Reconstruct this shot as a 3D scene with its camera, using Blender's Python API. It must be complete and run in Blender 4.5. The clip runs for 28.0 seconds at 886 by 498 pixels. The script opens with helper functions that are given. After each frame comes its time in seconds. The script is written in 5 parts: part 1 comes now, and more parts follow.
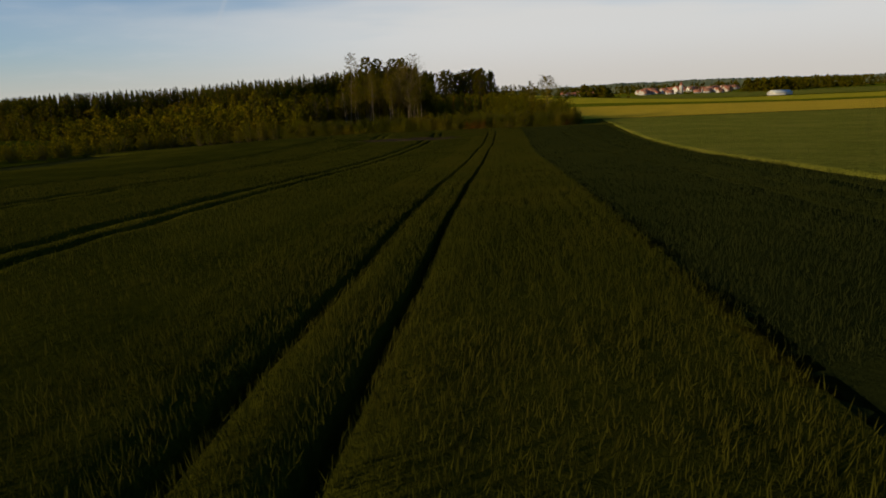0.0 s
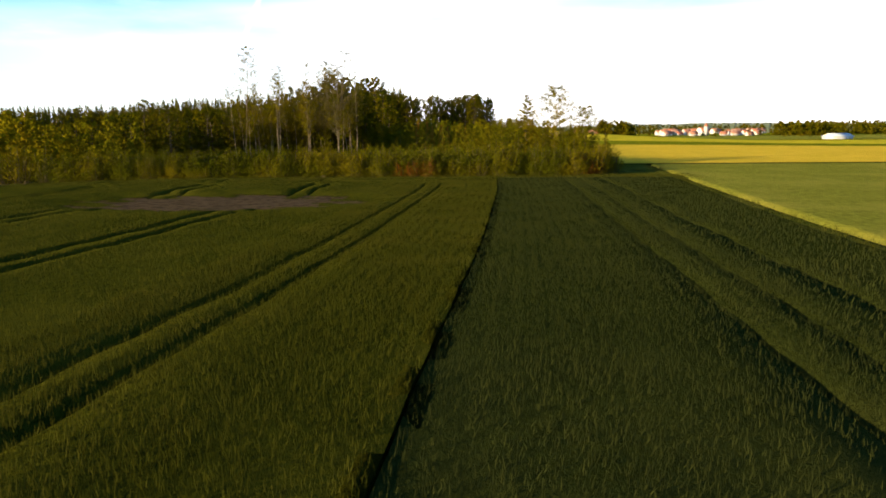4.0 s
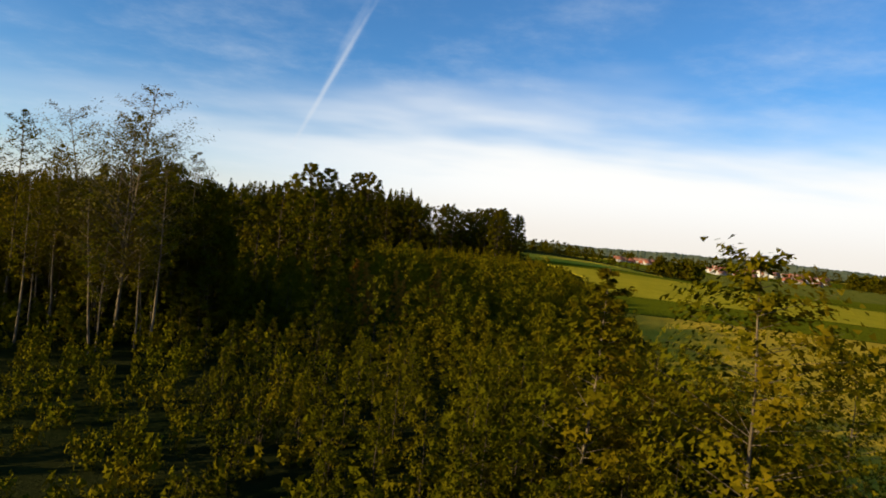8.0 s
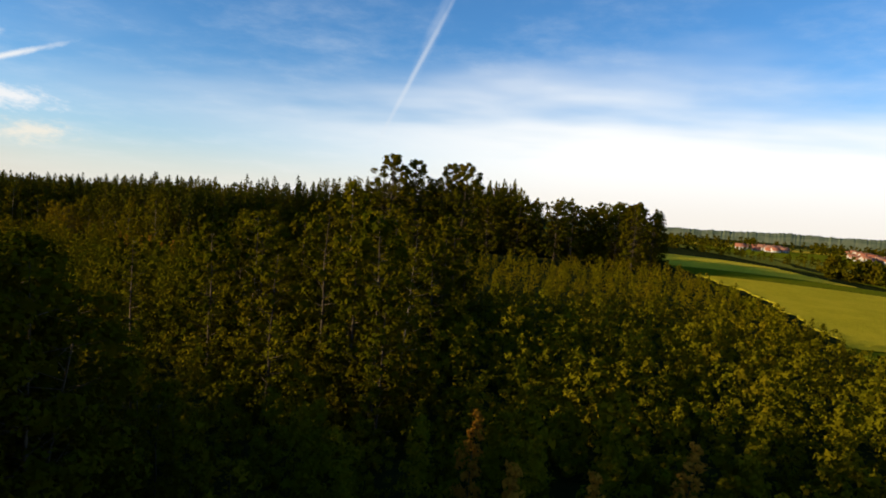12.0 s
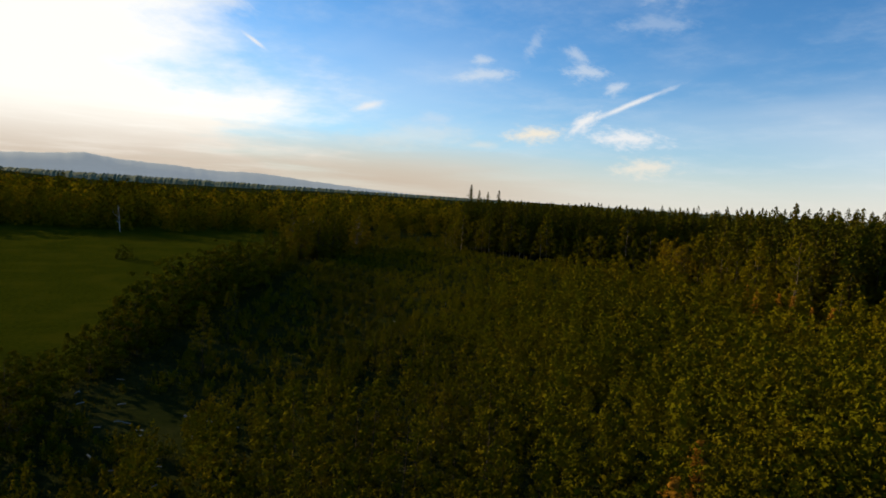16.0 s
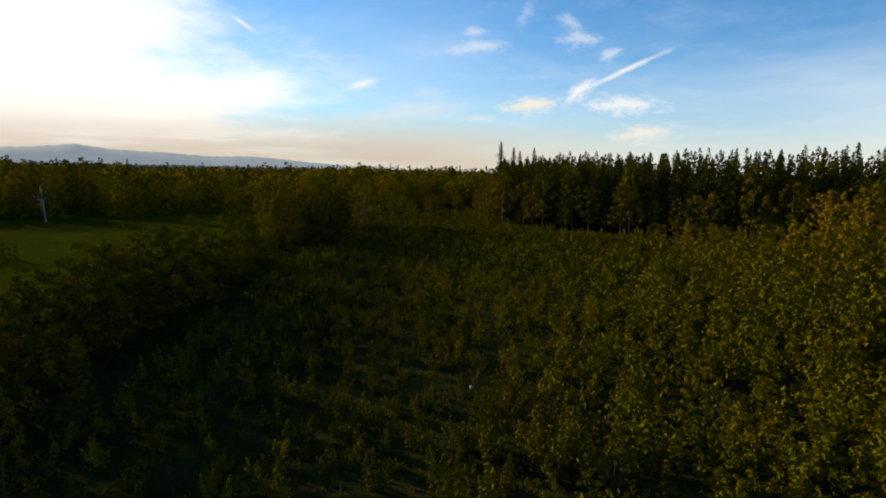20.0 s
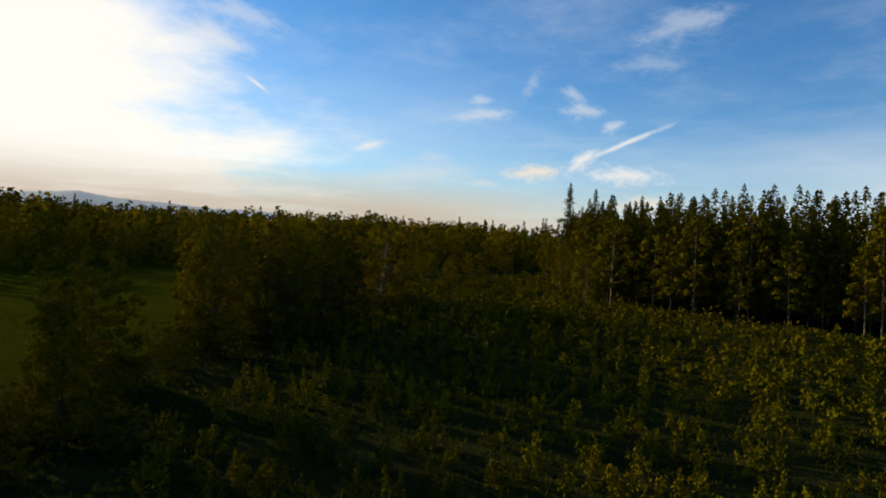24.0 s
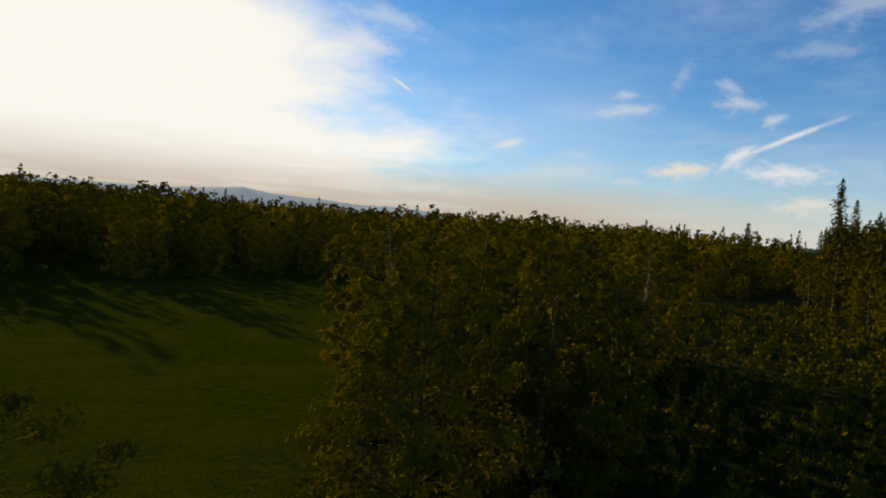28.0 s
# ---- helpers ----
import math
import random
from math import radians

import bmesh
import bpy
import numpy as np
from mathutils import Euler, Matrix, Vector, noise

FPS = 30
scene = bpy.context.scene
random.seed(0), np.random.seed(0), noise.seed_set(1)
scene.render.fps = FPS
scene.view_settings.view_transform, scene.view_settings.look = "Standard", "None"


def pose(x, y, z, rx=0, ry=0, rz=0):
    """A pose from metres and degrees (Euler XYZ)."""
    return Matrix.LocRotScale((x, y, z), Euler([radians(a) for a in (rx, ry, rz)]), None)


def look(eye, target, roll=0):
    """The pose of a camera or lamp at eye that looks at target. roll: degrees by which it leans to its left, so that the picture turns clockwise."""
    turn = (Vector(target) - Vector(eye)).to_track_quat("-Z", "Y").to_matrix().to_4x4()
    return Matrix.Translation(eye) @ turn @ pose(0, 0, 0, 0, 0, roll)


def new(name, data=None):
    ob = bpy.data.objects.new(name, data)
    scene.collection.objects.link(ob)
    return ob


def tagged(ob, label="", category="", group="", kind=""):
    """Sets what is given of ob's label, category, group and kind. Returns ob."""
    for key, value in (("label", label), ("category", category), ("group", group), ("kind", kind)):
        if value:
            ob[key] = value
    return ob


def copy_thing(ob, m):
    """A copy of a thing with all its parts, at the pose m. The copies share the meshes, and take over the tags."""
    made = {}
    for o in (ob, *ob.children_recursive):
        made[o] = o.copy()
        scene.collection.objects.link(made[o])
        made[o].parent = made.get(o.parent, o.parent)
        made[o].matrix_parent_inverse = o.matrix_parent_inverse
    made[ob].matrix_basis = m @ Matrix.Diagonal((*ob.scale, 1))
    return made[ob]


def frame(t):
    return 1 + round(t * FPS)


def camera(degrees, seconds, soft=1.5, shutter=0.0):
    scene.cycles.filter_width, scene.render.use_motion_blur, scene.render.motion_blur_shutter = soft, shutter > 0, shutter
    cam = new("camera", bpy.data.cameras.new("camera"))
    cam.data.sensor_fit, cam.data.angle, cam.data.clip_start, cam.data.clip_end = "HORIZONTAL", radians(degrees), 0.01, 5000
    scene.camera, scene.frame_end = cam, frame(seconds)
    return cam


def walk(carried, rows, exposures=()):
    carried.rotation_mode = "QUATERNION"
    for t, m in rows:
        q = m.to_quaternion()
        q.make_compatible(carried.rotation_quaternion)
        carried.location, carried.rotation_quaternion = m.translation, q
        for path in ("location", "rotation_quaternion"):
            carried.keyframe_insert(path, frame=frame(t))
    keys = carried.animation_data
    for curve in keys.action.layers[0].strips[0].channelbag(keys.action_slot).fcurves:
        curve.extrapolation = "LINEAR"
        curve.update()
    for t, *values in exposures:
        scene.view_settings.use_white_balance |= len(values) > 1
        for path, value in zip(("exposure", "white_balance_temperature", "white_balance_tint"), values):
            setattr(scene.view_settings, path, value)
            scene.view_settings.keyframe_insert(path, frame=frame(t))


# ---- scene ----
cam = camera(70.0, 28.0, soft=1.8)
PATH = [
    (0, (-1.373, 0.003, 9.349), (-1.397, 1.947, 8.877), -2.4),
    (0.5, (0.129, 9.139, 8.969), (0.102, 11.087, 8.515), -2.5),
    (1, (1.528, 18.649, 8.633), (1.507, 20.6, 8.195), -2.8),
    (1.5, (3.418, 28.945, 8.265), (3.393, 30.903, 7.856), -1.8),
    (2, (5.248, 40.222, 7.792), (5.214, 42.186, 7.414), -0.8),
    (2.5, (7.141, 52.005, 7.458), (7.105, 53.969, 7.082), -0.3),
    (4.5, (14.688, 99.689, 5.935), (14.638, 101.657, 5.582), -0.5),
    (5, (16.387, 113.105, 5.784), (16.332, 115.082, 5.486), 0.2),
    (5.5, (17.842, 126.427, 5.848), (17.782, 128.419, 5.675), 0.8),
    (6, (19.022, 138.535, 6.28), (18.941, 140.53, 6.16), 1.8),
    (6.5, (19.984, 149.46, 7.513), (19.89, 151.454, 7.396), 1.0),
    (7, (20.298, 159.013, 9.592), (20.192, 161.007, 9.471), 1.0),
    (7.5, (20.61, 168.071, 11.65), (20.498, 170.065, 11.547), 4.0),
    (8, (20.412, 176.831, 13.353), (20.258, 178.824, 13.303), 5.9),
    (8.5, (19.826, 184.47, 14.6), (19.634, 186.461, 14.552), 6.8),
    (9, (18.977, 190.202, 15.809), (18.751, 192.175, 15.574), 6.0),
    (9.5, (16.857, 196.839, 16.862), (16.634, 198.812, 16.621), 4.7),
    (10, (14.314, 204.235, 17.375), (14.089, 206.209, 17.149), -0.8),
    (10.5, (12.127, 211.497, 17.947), (11.907, 213.473, 17.734), 1.3),
    (11, (10.194, 218.087, 18.558), (9.971, 220.065, 18.365), 1.1),
    (11.5, (8.312, 224.154, 19.073), (8.078, 226.133, 18.905), 1.9),
    (12, (6.961, 229.125, 19.254), (6.532, 231.075, 19.129), 4.5),
    (12.5, (4.623, 233.926, 19.444), (3.857, 235.771, 19.342), 6.6),
    (13, (1.964, 239.202, 19.52), (0.868, 240.871, 19.405), 8.0),
    (13.5, (-2.257, 244.412, 19.717), (-3.552, 245.927, 19.551), 9.6),
    (15.5, (-25.369, 263.092, 21.192), (-27.124, 264.034, 21.013), 4.0),
    (16, (-32.579, 265.893, 20.562), (-34.351, 266.803, 20.391), 3.9),
    (16.5, (-40.119, 268.871, 19.647), (-41.891, 269.769, 19.413), 1.6),
    (17, (-47.583, 271.369, 18.768), (-49.364, 272.257, 18.563), 2.1),
    (17.5, (-54.849, 273.761, 17.937), (-56.624, 274.649, 17.691), 1.3),
    (18, (-62.502, 276.157, 17.118), (-64.279, 277.046, 16.888), 1.3),
    (18.5, (-70.429, 278.627, 16.364), (-72.207, 279.515, 16.141), 1.8),
    (19, (-78.03, 280.945, 15.652), (-79.803, 281.841, 15.416), 1.3),
    (19.5, (-85.59, 283.203, 15.118), (-87.358, 284.106, 14.878), 0.8),
    (20, (-94.191, 285.904, 14.497), (-95.957, 286.809, 14.25), 1.1),
    (20.5, (-102.617, 288.564, 13.881), (-104.38, 289.475, 13.631), 0.8),
    (21, (-111.219, 291.268, 13.13), (-112.98, 292.183, 12.878), 0.9),
    (21.5, (-120.631, 294.506, 12.701), (-122.393, 295.419, 12.452), 0.9),
    (23.5, (-159.575, 307.82, 10.207), (-161.356, 308.727, 10.113), 2.4),
    (24, (-167.183, 308.874, 9.794), (-168.966, 309.779, 9.742), 3.4),
    (24.5, (-174.193, 310.786, 9.179), (-176.03, 311.574, 9.139), 4.5),
    (25, (-179.366, 314.333, 8.216), (-181.305, 314.825, 8.22), 5.0),
    (25.5, (-183.419, 314.255, 8.176), (-185.377, 314.665, 8.172), 4.1),
    (26, (-188.429, 313.92, 7.845), (-190.39, 314.316, 7.819), 3.8),
    (26.5, (-193.47, 313.128, 7.64), (-195.419, 313.571, 7.563), 2.5),
    (27, (-198.92, 312.985, 8.689), (-200.856, 313.475, 8.579), 2.2),
    (27.5, (-203.993, 312.454, 10.004), (-205.927, 312.956, 9.917), 4.5),
    (28, (-208.678, 311.967, 11.011), (-210.611, 312.471, 10.923), 4.5),
]

# the picture fades in from dark during the first second
walk(cam, [(t, look(e, g, r)) for t, e, g, r in PATH],
     exposures=[(0.0, -0.24), (0.2, 0.21), (0.4, 0.73), (0.6, 1.33), (0.8, 1.82), (1.0, 2.06), (2.0, 1.52), (2.5, 1.52), (4.5, 1.52), (5.2, 1.26),
                (6.0, 0.68), (8.0, 0.40), (12.0, 0.46), (16.0, 0.37), (18.0, 0.40), (21.5, 0.50), (25.0, 0.22), (28.0, 0.18)])

# ---- light: a low, hazy evening sun in the west-south-west ----
SUN_AZ, SUN_EL = radians(-120), radians(13)      # azimuth from north, eastward positive
SUN_DIR = Vector((math.sin(SUN_AZ) * math.cos(SUN_EL), math.cos(SUN_AZ) * math.cos(SUN_EL), math.sin(SUN_EL)))
sun_data = bpy.data.lights.new("sun", "SUN")
sun_data.energy, sun_data.angle, sun_data.color = 5.0, radians(0.8), (1.0, 0.83, 0.50)
sun = new("sun", sun_data)
sun.matrix_world = look((0, 0, 60), Vector((0, 0, 60)) - SUN_DIR)


class Nodes:
    """Short hand for building node trees."""

    def __init__(self, tree):
        self.tree = tree
        tree.nodes.clear()

    def add(self, kind):
        return self.tree.nodes.new(kind)

    def dot(self, vector, fixed):
        n = self.add("ShaderNodeVectorMath")
        n.operation = "DOT_PRODUCT"
        self.put(vector, n.inputs[0])
        n.inputs[1].default_value = fixed
        return n.outputs["Value"]

    def put(self, value, socket):
        if isinstance(value, (int, float)):
            socket.default_value = value
        elif isinstance(value, (tuple, list)):
            socket.default_value = tuple(value) + ((1.0,) if len(value) == 3 and len(socket.default_value) == 4 else ())
        else:
            self.tree.links.new(value, socket)

    def math(self, op, a, b=0.0, clamp=False):
        n = self.tree.nodes.new("ShaderNodeMath")
        n.operation, n.use_clamp = op, clamp
        self.put(a, n.inputs[0])
        self.put(b, n.inputs[1])
        return n.outputs[0]

    def step(self, x, lo, hi, a=0.0, b=1.0):
        n = self.tree.nodes.new("ShaderNodeMapRange")
        n.interpolation_type = "SMOOTHSTEP"
        self.put(x, n.inputs[0])
        for i, v in enumerate((lo, hi, a, b)):
            n.inputs[i + 1].default_value = v
        return n.outputs[0]

    def noise(self, vector, scale, detail=4.0, rough=0.55, stretch=None):
        if stretch:
            m = self.tree.nodes.new("ShaderNodeMapping")
            m.inputs["Scale"].default_value = stretch
            self.put(vector, m.inputs[0])
            vector = m.outputs[0]
        n = self.tree.nodes.new("ShaderNodeTexNoise")
        n.inputs["Scale"].default_value, n.inputs["Detail"].default_value, n.inputs["Roughness"].default_value = scale, detail, rough
        self.put(vector, n.inputs["Vector"])
        return n.outputs["Fac"]

    def mix(self, fac, a, b):
        n = self.tree.nodes.new("ShaderNodeMix")
        n.data_type = "RGBA"
        self.put(fac, n.inputs[0])
        self.put(a, n.inputs[6])
        self.put(b, n.inputs[7])
        return n.outputs[2]


def make_sky():
    world = bpy.data.worlds.new("sky")
    world.use_nodes = True
    scene.world = world
    n = Nodes(world.node_tree)
    coord = n.add("ShaderNodeTexCoord").outputs["Generated"]
    sky = n.add("ShaderNodeTexSky")
    sky.sky_type, sky.sun_disc, sky.sun_elevation, sky.sun_rotation = "NISHITA", False, SUN_EL, SUN_AZ
    sky.air_density, sky.dust_density, sky.ozone_density, sky.altitude = 1.0, 0.6, 2.2, 500
    xyz = n.add("ShaderNodeSeparateXYZ")
    n.put(coord, xyz.inputs[0])
    x, y, z = xyz.outputs
    scaled = n.add("ShaderNodeMix")
    scaled.data_type, scaled.blend_type = "RGBA", "MULTIPLY"
    scaled.inputs[0].default_value = 1.0
    n.put(sky.outputs[0], scaled.inputs[6])
    scaled.inputs[7].default_value = (SKY * 0.66, SKY * 1.22, SKY * 1.72, 1)
    colour = scaled.outputs[2]
    # a plane of thin cirrus seen in perspective
    lift = n.math("ADD", n.math("MAXIMUM", z, 0.0), 0.10)
    flat = n.add("ShaderNodeCombineXYZ")
    n.put(n.math("DIVIDE", x, lift), flat.inputs[0])
    n.put(n.math("DIVIDE", y, lift), flat.inputs[1])
    cirrus = n.noise(flat.outputs[0], 0.9, 8, 0.66, stretch=(1.5, 1.5, 1.0))
    veil = n.math("MULTIPLY", n.step(cirrus, 0.42, 0.92, 0.0, 0.42), n.step(z, 0.75, 0.30))
    colour = n.mix(veil, colour, (0.84, 0.92, 1.0))
    # pale haze that thickens towards the horizon, strongest over the north-east
    azimuth = n.math("ARCTAN2", x, y)
    bank = n.noise(flat.outputs[0], 0.35, 4, 0.5, stretch=(1.0, 1.6, 1.0))
    edge = n.math("ADD", z, n.math("MULTIPLY", n.math("SUBTRACT", bank, 0.5), -0.30))
    north_east = n.math("MULTIPLY", n.step(azimuth, -0.75, 0.05), n.step(azimuth, 1.35, 0.75))
    haze = n.math("MULTIPLY", n.step(edge, 0.25, 0.10, 0.0, 1.0), n.math("ADD", n.math("MULTIPLY", north_east, 0.75), 0.25))
    colour = n.mix(haze, colour, (1.12, 1.12, 1.10))
    low = n.step(z, 0.09, 0.0, 0.0, 0.72)
    colour = n.mix(low, colour, (0.98, 0.90, 0.80))
    # bright cloud round the sun
    wisps = n.noise(flat.outputs[0], 0.6, 8, 0.62, stretch=(1.0, 1.2, 1.0))
    wide = n.math("POWER", n.math("DIVIDE", n.math("ADD", azimuth, 2.03), 0.64), 2.0)
    high = n.math("POWER", n.math("DIVIDE", n.math("SUBTRACT", z, 0.07), 0.30), 2.0)
    far = n.math("ADD", n.math("SQRT", n.math("ADD", wide, high)), n.math("MULTIPLY", n.math("SUBTRACT", wisps, 0.5), 1.1))
    colour = n.mix(n.step(far, 1.22, 0.80, 0.0, 1.0), colour, (1.25, 1.20, 1.10))
    # grey-violet bank low in the west
    west = n.math("MULTIPLY", n.step(azimuth, -0.70, -1.2), n.step(azimuth, -2.9, -2.4))
    streaks = n.noise(coord, 3.0, 6, 0.6, stretch=(1.0, 1.0, 13.0))
    bank = n.math("MULTIPLY", n.step(n.math("ADD", z, n.math("MULTIPLY", streaks, 0.10)), 0.155, 0.07), n.step(streaks, 0.30, 0.62, 0.45, 0.95))
    colour = n.mix(n.math("MULTIPLY", west, bank), colour, (0.70, 0.58, 0.46))

    def blob(colour, az, el, along, across, turn, strength, tint, rough=0.9, grain=26.0):
        """One small cloud: an ellipse on the sky, frayed by noise."""
        az, el, turn = radians(az), radians(el), radians(turn)
        ahead = Vector((math.sin(az) * math.cos(el), math.cos(az) * math.cos(el), math.sin(el)))
        right = Vector((math.cos(az), -math.sin(az), 0))
        up = right.cross(ahead)
        a, b = right * math.cos(turn) + up * math.sin(turn), up * math.cos(turn) - right * math.sin(turn)
        axes = []
        for v, size in ((a, along), (b, across)):
            axes.append(n.math("POWER", n.math("ABSOLUTE", n.dot(coord, v / radians(size))), 2.0))
        front = n.dot(coord, ahead)
        size = n.math("SQRT", n.math("ADD", *axes))
        drawn = n.add("ShaderNodeCombineXYZ")
        n.put(n.dot(coord, a), drawn.inputs[0])
        n.put(n.dot(coord, b * 2.4), drawn.inputs[1])
        frayed = n.math("ADD", size, n.math("MULTIPLY", n.math("SUBTRACT", n.noise(drawn.outputs[0], grain, 6, 0.68), 0.5), rough * 2))
        mask = n.math("MULTIPLY", n.step(frayed, 1.0, 0.0, 0.0, strength), n.step(front, 0.0, 0.2))
        return n.mix(mask, colour, tint)

    white, cream, pale = (0.98, 0.99, 1.0), (1.0, 0.93, 0.80), (0.82, 0.88, 0.95)
    for az, el, along, across, turn, strength, tint, rough, grain in (
            (-16.2, 11.6, 10.5, 0.34, 65.5, 0.45, pale, 0.30, 34), (-14.6, 15.5, 6.0, 0.8, 68, 0.22, pale, 0.5, 22),
            (-80.2, 11.7, 1.5, 0.24, -32, 0.95, white, 0.3, 40), (-70.3, 7.3, 1.9, 0.5, 16, 0.9, white, 0.6, 30),
            (-55.3, 5.8, 3.6, 1.0, 2, 1.0, cream, 1.1, 34), (-47.6, 8.6, 5.4, 0.34, 24, 0.9, white, 0.5, 36),
            (-51.2, 7.0, 2.2, 0.9, 34, 1.0, white, 1.1, 40), (-47.5, 5.8, 4.2, 1.1, -4, 0.95, white, 1.2, 34),
            (-45.8, 3.4, 3.6, 1.1, 2, 0.85, cream, 1.2, 34), (-60.2, 10.6, 3.6, 0.8, 3, 0.6, pale, 1.3, 22), (-60.5, 11.8, 1.3, 0.7, 0, 0.55, pale, 1.2, 26), (-43.5, 18.0, 4.6, 1.9, 8, 0.42, pale, 1.5, 12), (-46.0, 15.0, 4.0, 1.1, -5, 0.28, pale, 1.4, 16),
            (-51.4, 11.2, 2.4, 1.0, -8, 0.6, pale, 1.4, 24), (-52.4, 12.6, 1.6, 0.8, -30, 0.45, pale, 1.2, 24), (-48.8, 9.9, 1.3, 0.8, 20, 0.5, white, 1.2, 28), (-82.0, 17.0, 5.0, 1.6, -14, 0.4, white, 1.4, 14),
            (-56.0, 13.4, 0.7, 1.8, -25, 0.26, pale, 1.2, 40),
            (-64.5, 6.6, 2.4, 0.9, 0, 0.35, pale, 1.0, 24), (-60.0, 4.6, 2.0, 0.5, 0, 0.4, cream, 0.9, 24),
            (-66.0, 5.0, 9.0, 1.6, 4, 0.35, cream, 1.0, 14), (-84.0, 15.0, 4.5, 1.6, -20, 0.6, white, 1.0, 16)):
        colour = blob(colour, az, el, along, across, turn, strength, tint, rough, grain)
    out = n.add("ShaderNodeOutputWorld")
    back = n.add("ShaderNodeBackground")
    n.put(colour, back.inputs[0])
    back.inputs[1].default_value = 0.68
    n.tree.links.new(back.outputs[0], out.inputs[0])


SKY = 0.115
make_sky()

# ---- materials ----


def surface(name, colour_of, rough=0.85, bump=0.0, bump_scale=20.0, translucent=0.0, spec=0.08, metal=0.0):
    """A principled material; colour_of(nodes, coordinate) gives its colour."""
    m = bpy.data.materials.new(name)
    m.use_nodes = True
    n = Nodes(m.node_tree)
    where = n.add("ShaderNodeNewGeometry").outputs["Position"]
    out = n.add("ShaderNodeOutputMaterial")
    p = n.add("ShaderNodeBsdfPrincipled")
    p.inputs["Roughness"].default_value, p.inputs["Specular IOR Level"].default_value = rough, spec
    p.inputs["IOR"].default_value = 1.3
    p.inputs["Metallic"].default_value = metal
    colour = colour_of(n, where)
    n.put(colour, p.inputs["Base Color"])
    if bump:
        b = n.add("ShaderNodeBump")
        b.inputs["Strength"].default_value, b.inputs["Distance"].default_value = bump, 1.0 / bump_scale
        n.put(n.noise(where, bump_scale, 5, 0.7), b.inputs["Height"])
        n.tree.links.new(b.outputs[0], p.inputs["Normal"])
    shader = p.outputs[0]
    if translucent:
        t = n.add("ShaderNodeBsdfTranslucent")
        n.put(colour, t.inputs[0])
        mix = n.add("ShaderNodeMixShader")
        mix.inputs[0].default_value = translucent
        n.tree.links.new(shader, mix.inputs[1])
        n.tree.links.new(t.outputs[0], mix.inputs[2])
        shader = mix.outputs[0]
    n.tree.links.new(shader, out.inputs[0])
    return m


def leaf_colour(dark, light, tip, object_share=0.7, warm=(1.14, 0.88, 0.28)):
    """Leaf colours that vary from leaf to leaf, from plant to plant, and over the ground; warm: the yellow of young spring leaves."""
    dark, light, tip = (tuple(a * b for a, b in zip(c, warm)) for c in (dark, light, tip))

    def colour(n, where):
        island = n.add("ShaderNodeNewGeometry").outputs["Random Per Island"]
        each = n.add("ShaderNodeObjectInfo").outputs["Random"]
        patch = n.noise(where, 0.16, 3, 0.6)
        tint = n.add("ShaderNodeAttribute")
        tint.attribute_name = "tint"
        plant = n.math("ADD", n.math("MULTIPLY", each, object_share), tint.outputs["Fac"])
        f = n.math("ADD", n.math("MULTIPLY", island, 0.24), plant, True)
        c = n.mix(f, dark, light)
        return n.mix(n.step(patch, 0.42, 0.68, 0.0, 0.75), c, tip)
    return colour


def two(dark, light, scale, stretch=None, lo=0.35, hi=0.65):
    return lambda n, where: n.mix(n.step(n.noise(where, scale, 6, 0.65, stretch), lo, hi), dark, light)


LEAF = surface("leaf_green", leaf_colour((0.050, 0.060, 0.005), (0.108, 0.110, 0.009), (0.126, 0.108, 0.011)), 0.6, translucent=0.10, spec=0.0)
LEAF_WOOD = surface("leaf_wood", leaf_colour((0.041, 0.0549, 0.0051), (0.105, 0.108, 0.00935), (0.131, 0.108, 0.0119)), 0.6, translucent=0.08, spec=0.0)
LEAF_YOUNG = surface("leaf_young", leaf_colour((0.028, 0.038, 0.004), (0.078, 0.088, 0.009), (0.098, 0.090, 0.010)), 0.6, translucent=0.10, spec=0.0)
LEAF_SHRUB = surface("leaf_shrub", leaf_colour((0.030, 0.043, 0.004), (0.090, 0.100, 0.009), (0.110, 0.100, 0.010), 0.4), 0.65, translucent=0.12, spec=0.0)
LEAF_GREY = surface("leaf_greygreen", leaf_colour((0.0684, 0.0735, 0.03), (0.138, 0.131, 0.05), (0.155, 0.131, 0.05)), 0.6, translucent=0.24)
LEAF_OAK = surface("leaf_oak", leaf_colour((0.022, 0.032, 0.003), (0.055, 0.060, 0.006), (0.068, 0.060, 0.006)), 0.6, translucent=0.08, spec=0.0)
NEEDLE = surface("needle", leaf_colour((0.026, 0.039, 0.007), (0.068, 0.076, 0.014), (0.078, 0.072, 0.014)), 0.7, translucent=0.06, spec=0.0)
DEADLEAF = surface("dry_leaf", leaf_colour((0.17, 0.0872, 0.0234), (0.31, 0.175, 0.0496), (0.26, 0.161, 0.0525)), 0.8, translucent=0.24, spec=0.0)
RUST = surface("rust_leaf", leaf_colour((0.07, 0.026, 0.009), (0.13, 0.05, 0.017), (0.11, 0.05, 0.018)), 0.8, translucent=0.2, spec=0.0)
LEAF_BIRCH = surface("leaf_birch", leaf_colour((0.0969, 0.096, 0.00867), (0.184, 0.162, 0.0159), (0.194, 0.15, 0.0173)), 0.6, translucent=0.2, spec=0.0)
BARK = surface("bark", two((0.035, 0.026, 0.016), (0.09, 0.066, 0.042), 6, (1, 1, 0.2)), 0.9, 0.6, 14, spec=0.0)
BARK_PALE = surface("bark_pale", two((0.08, 0.058, 0.034), (0.20, 0.145, 0.085), 4, (1, 1, 0.35)), 0.85, 0.5, 14)
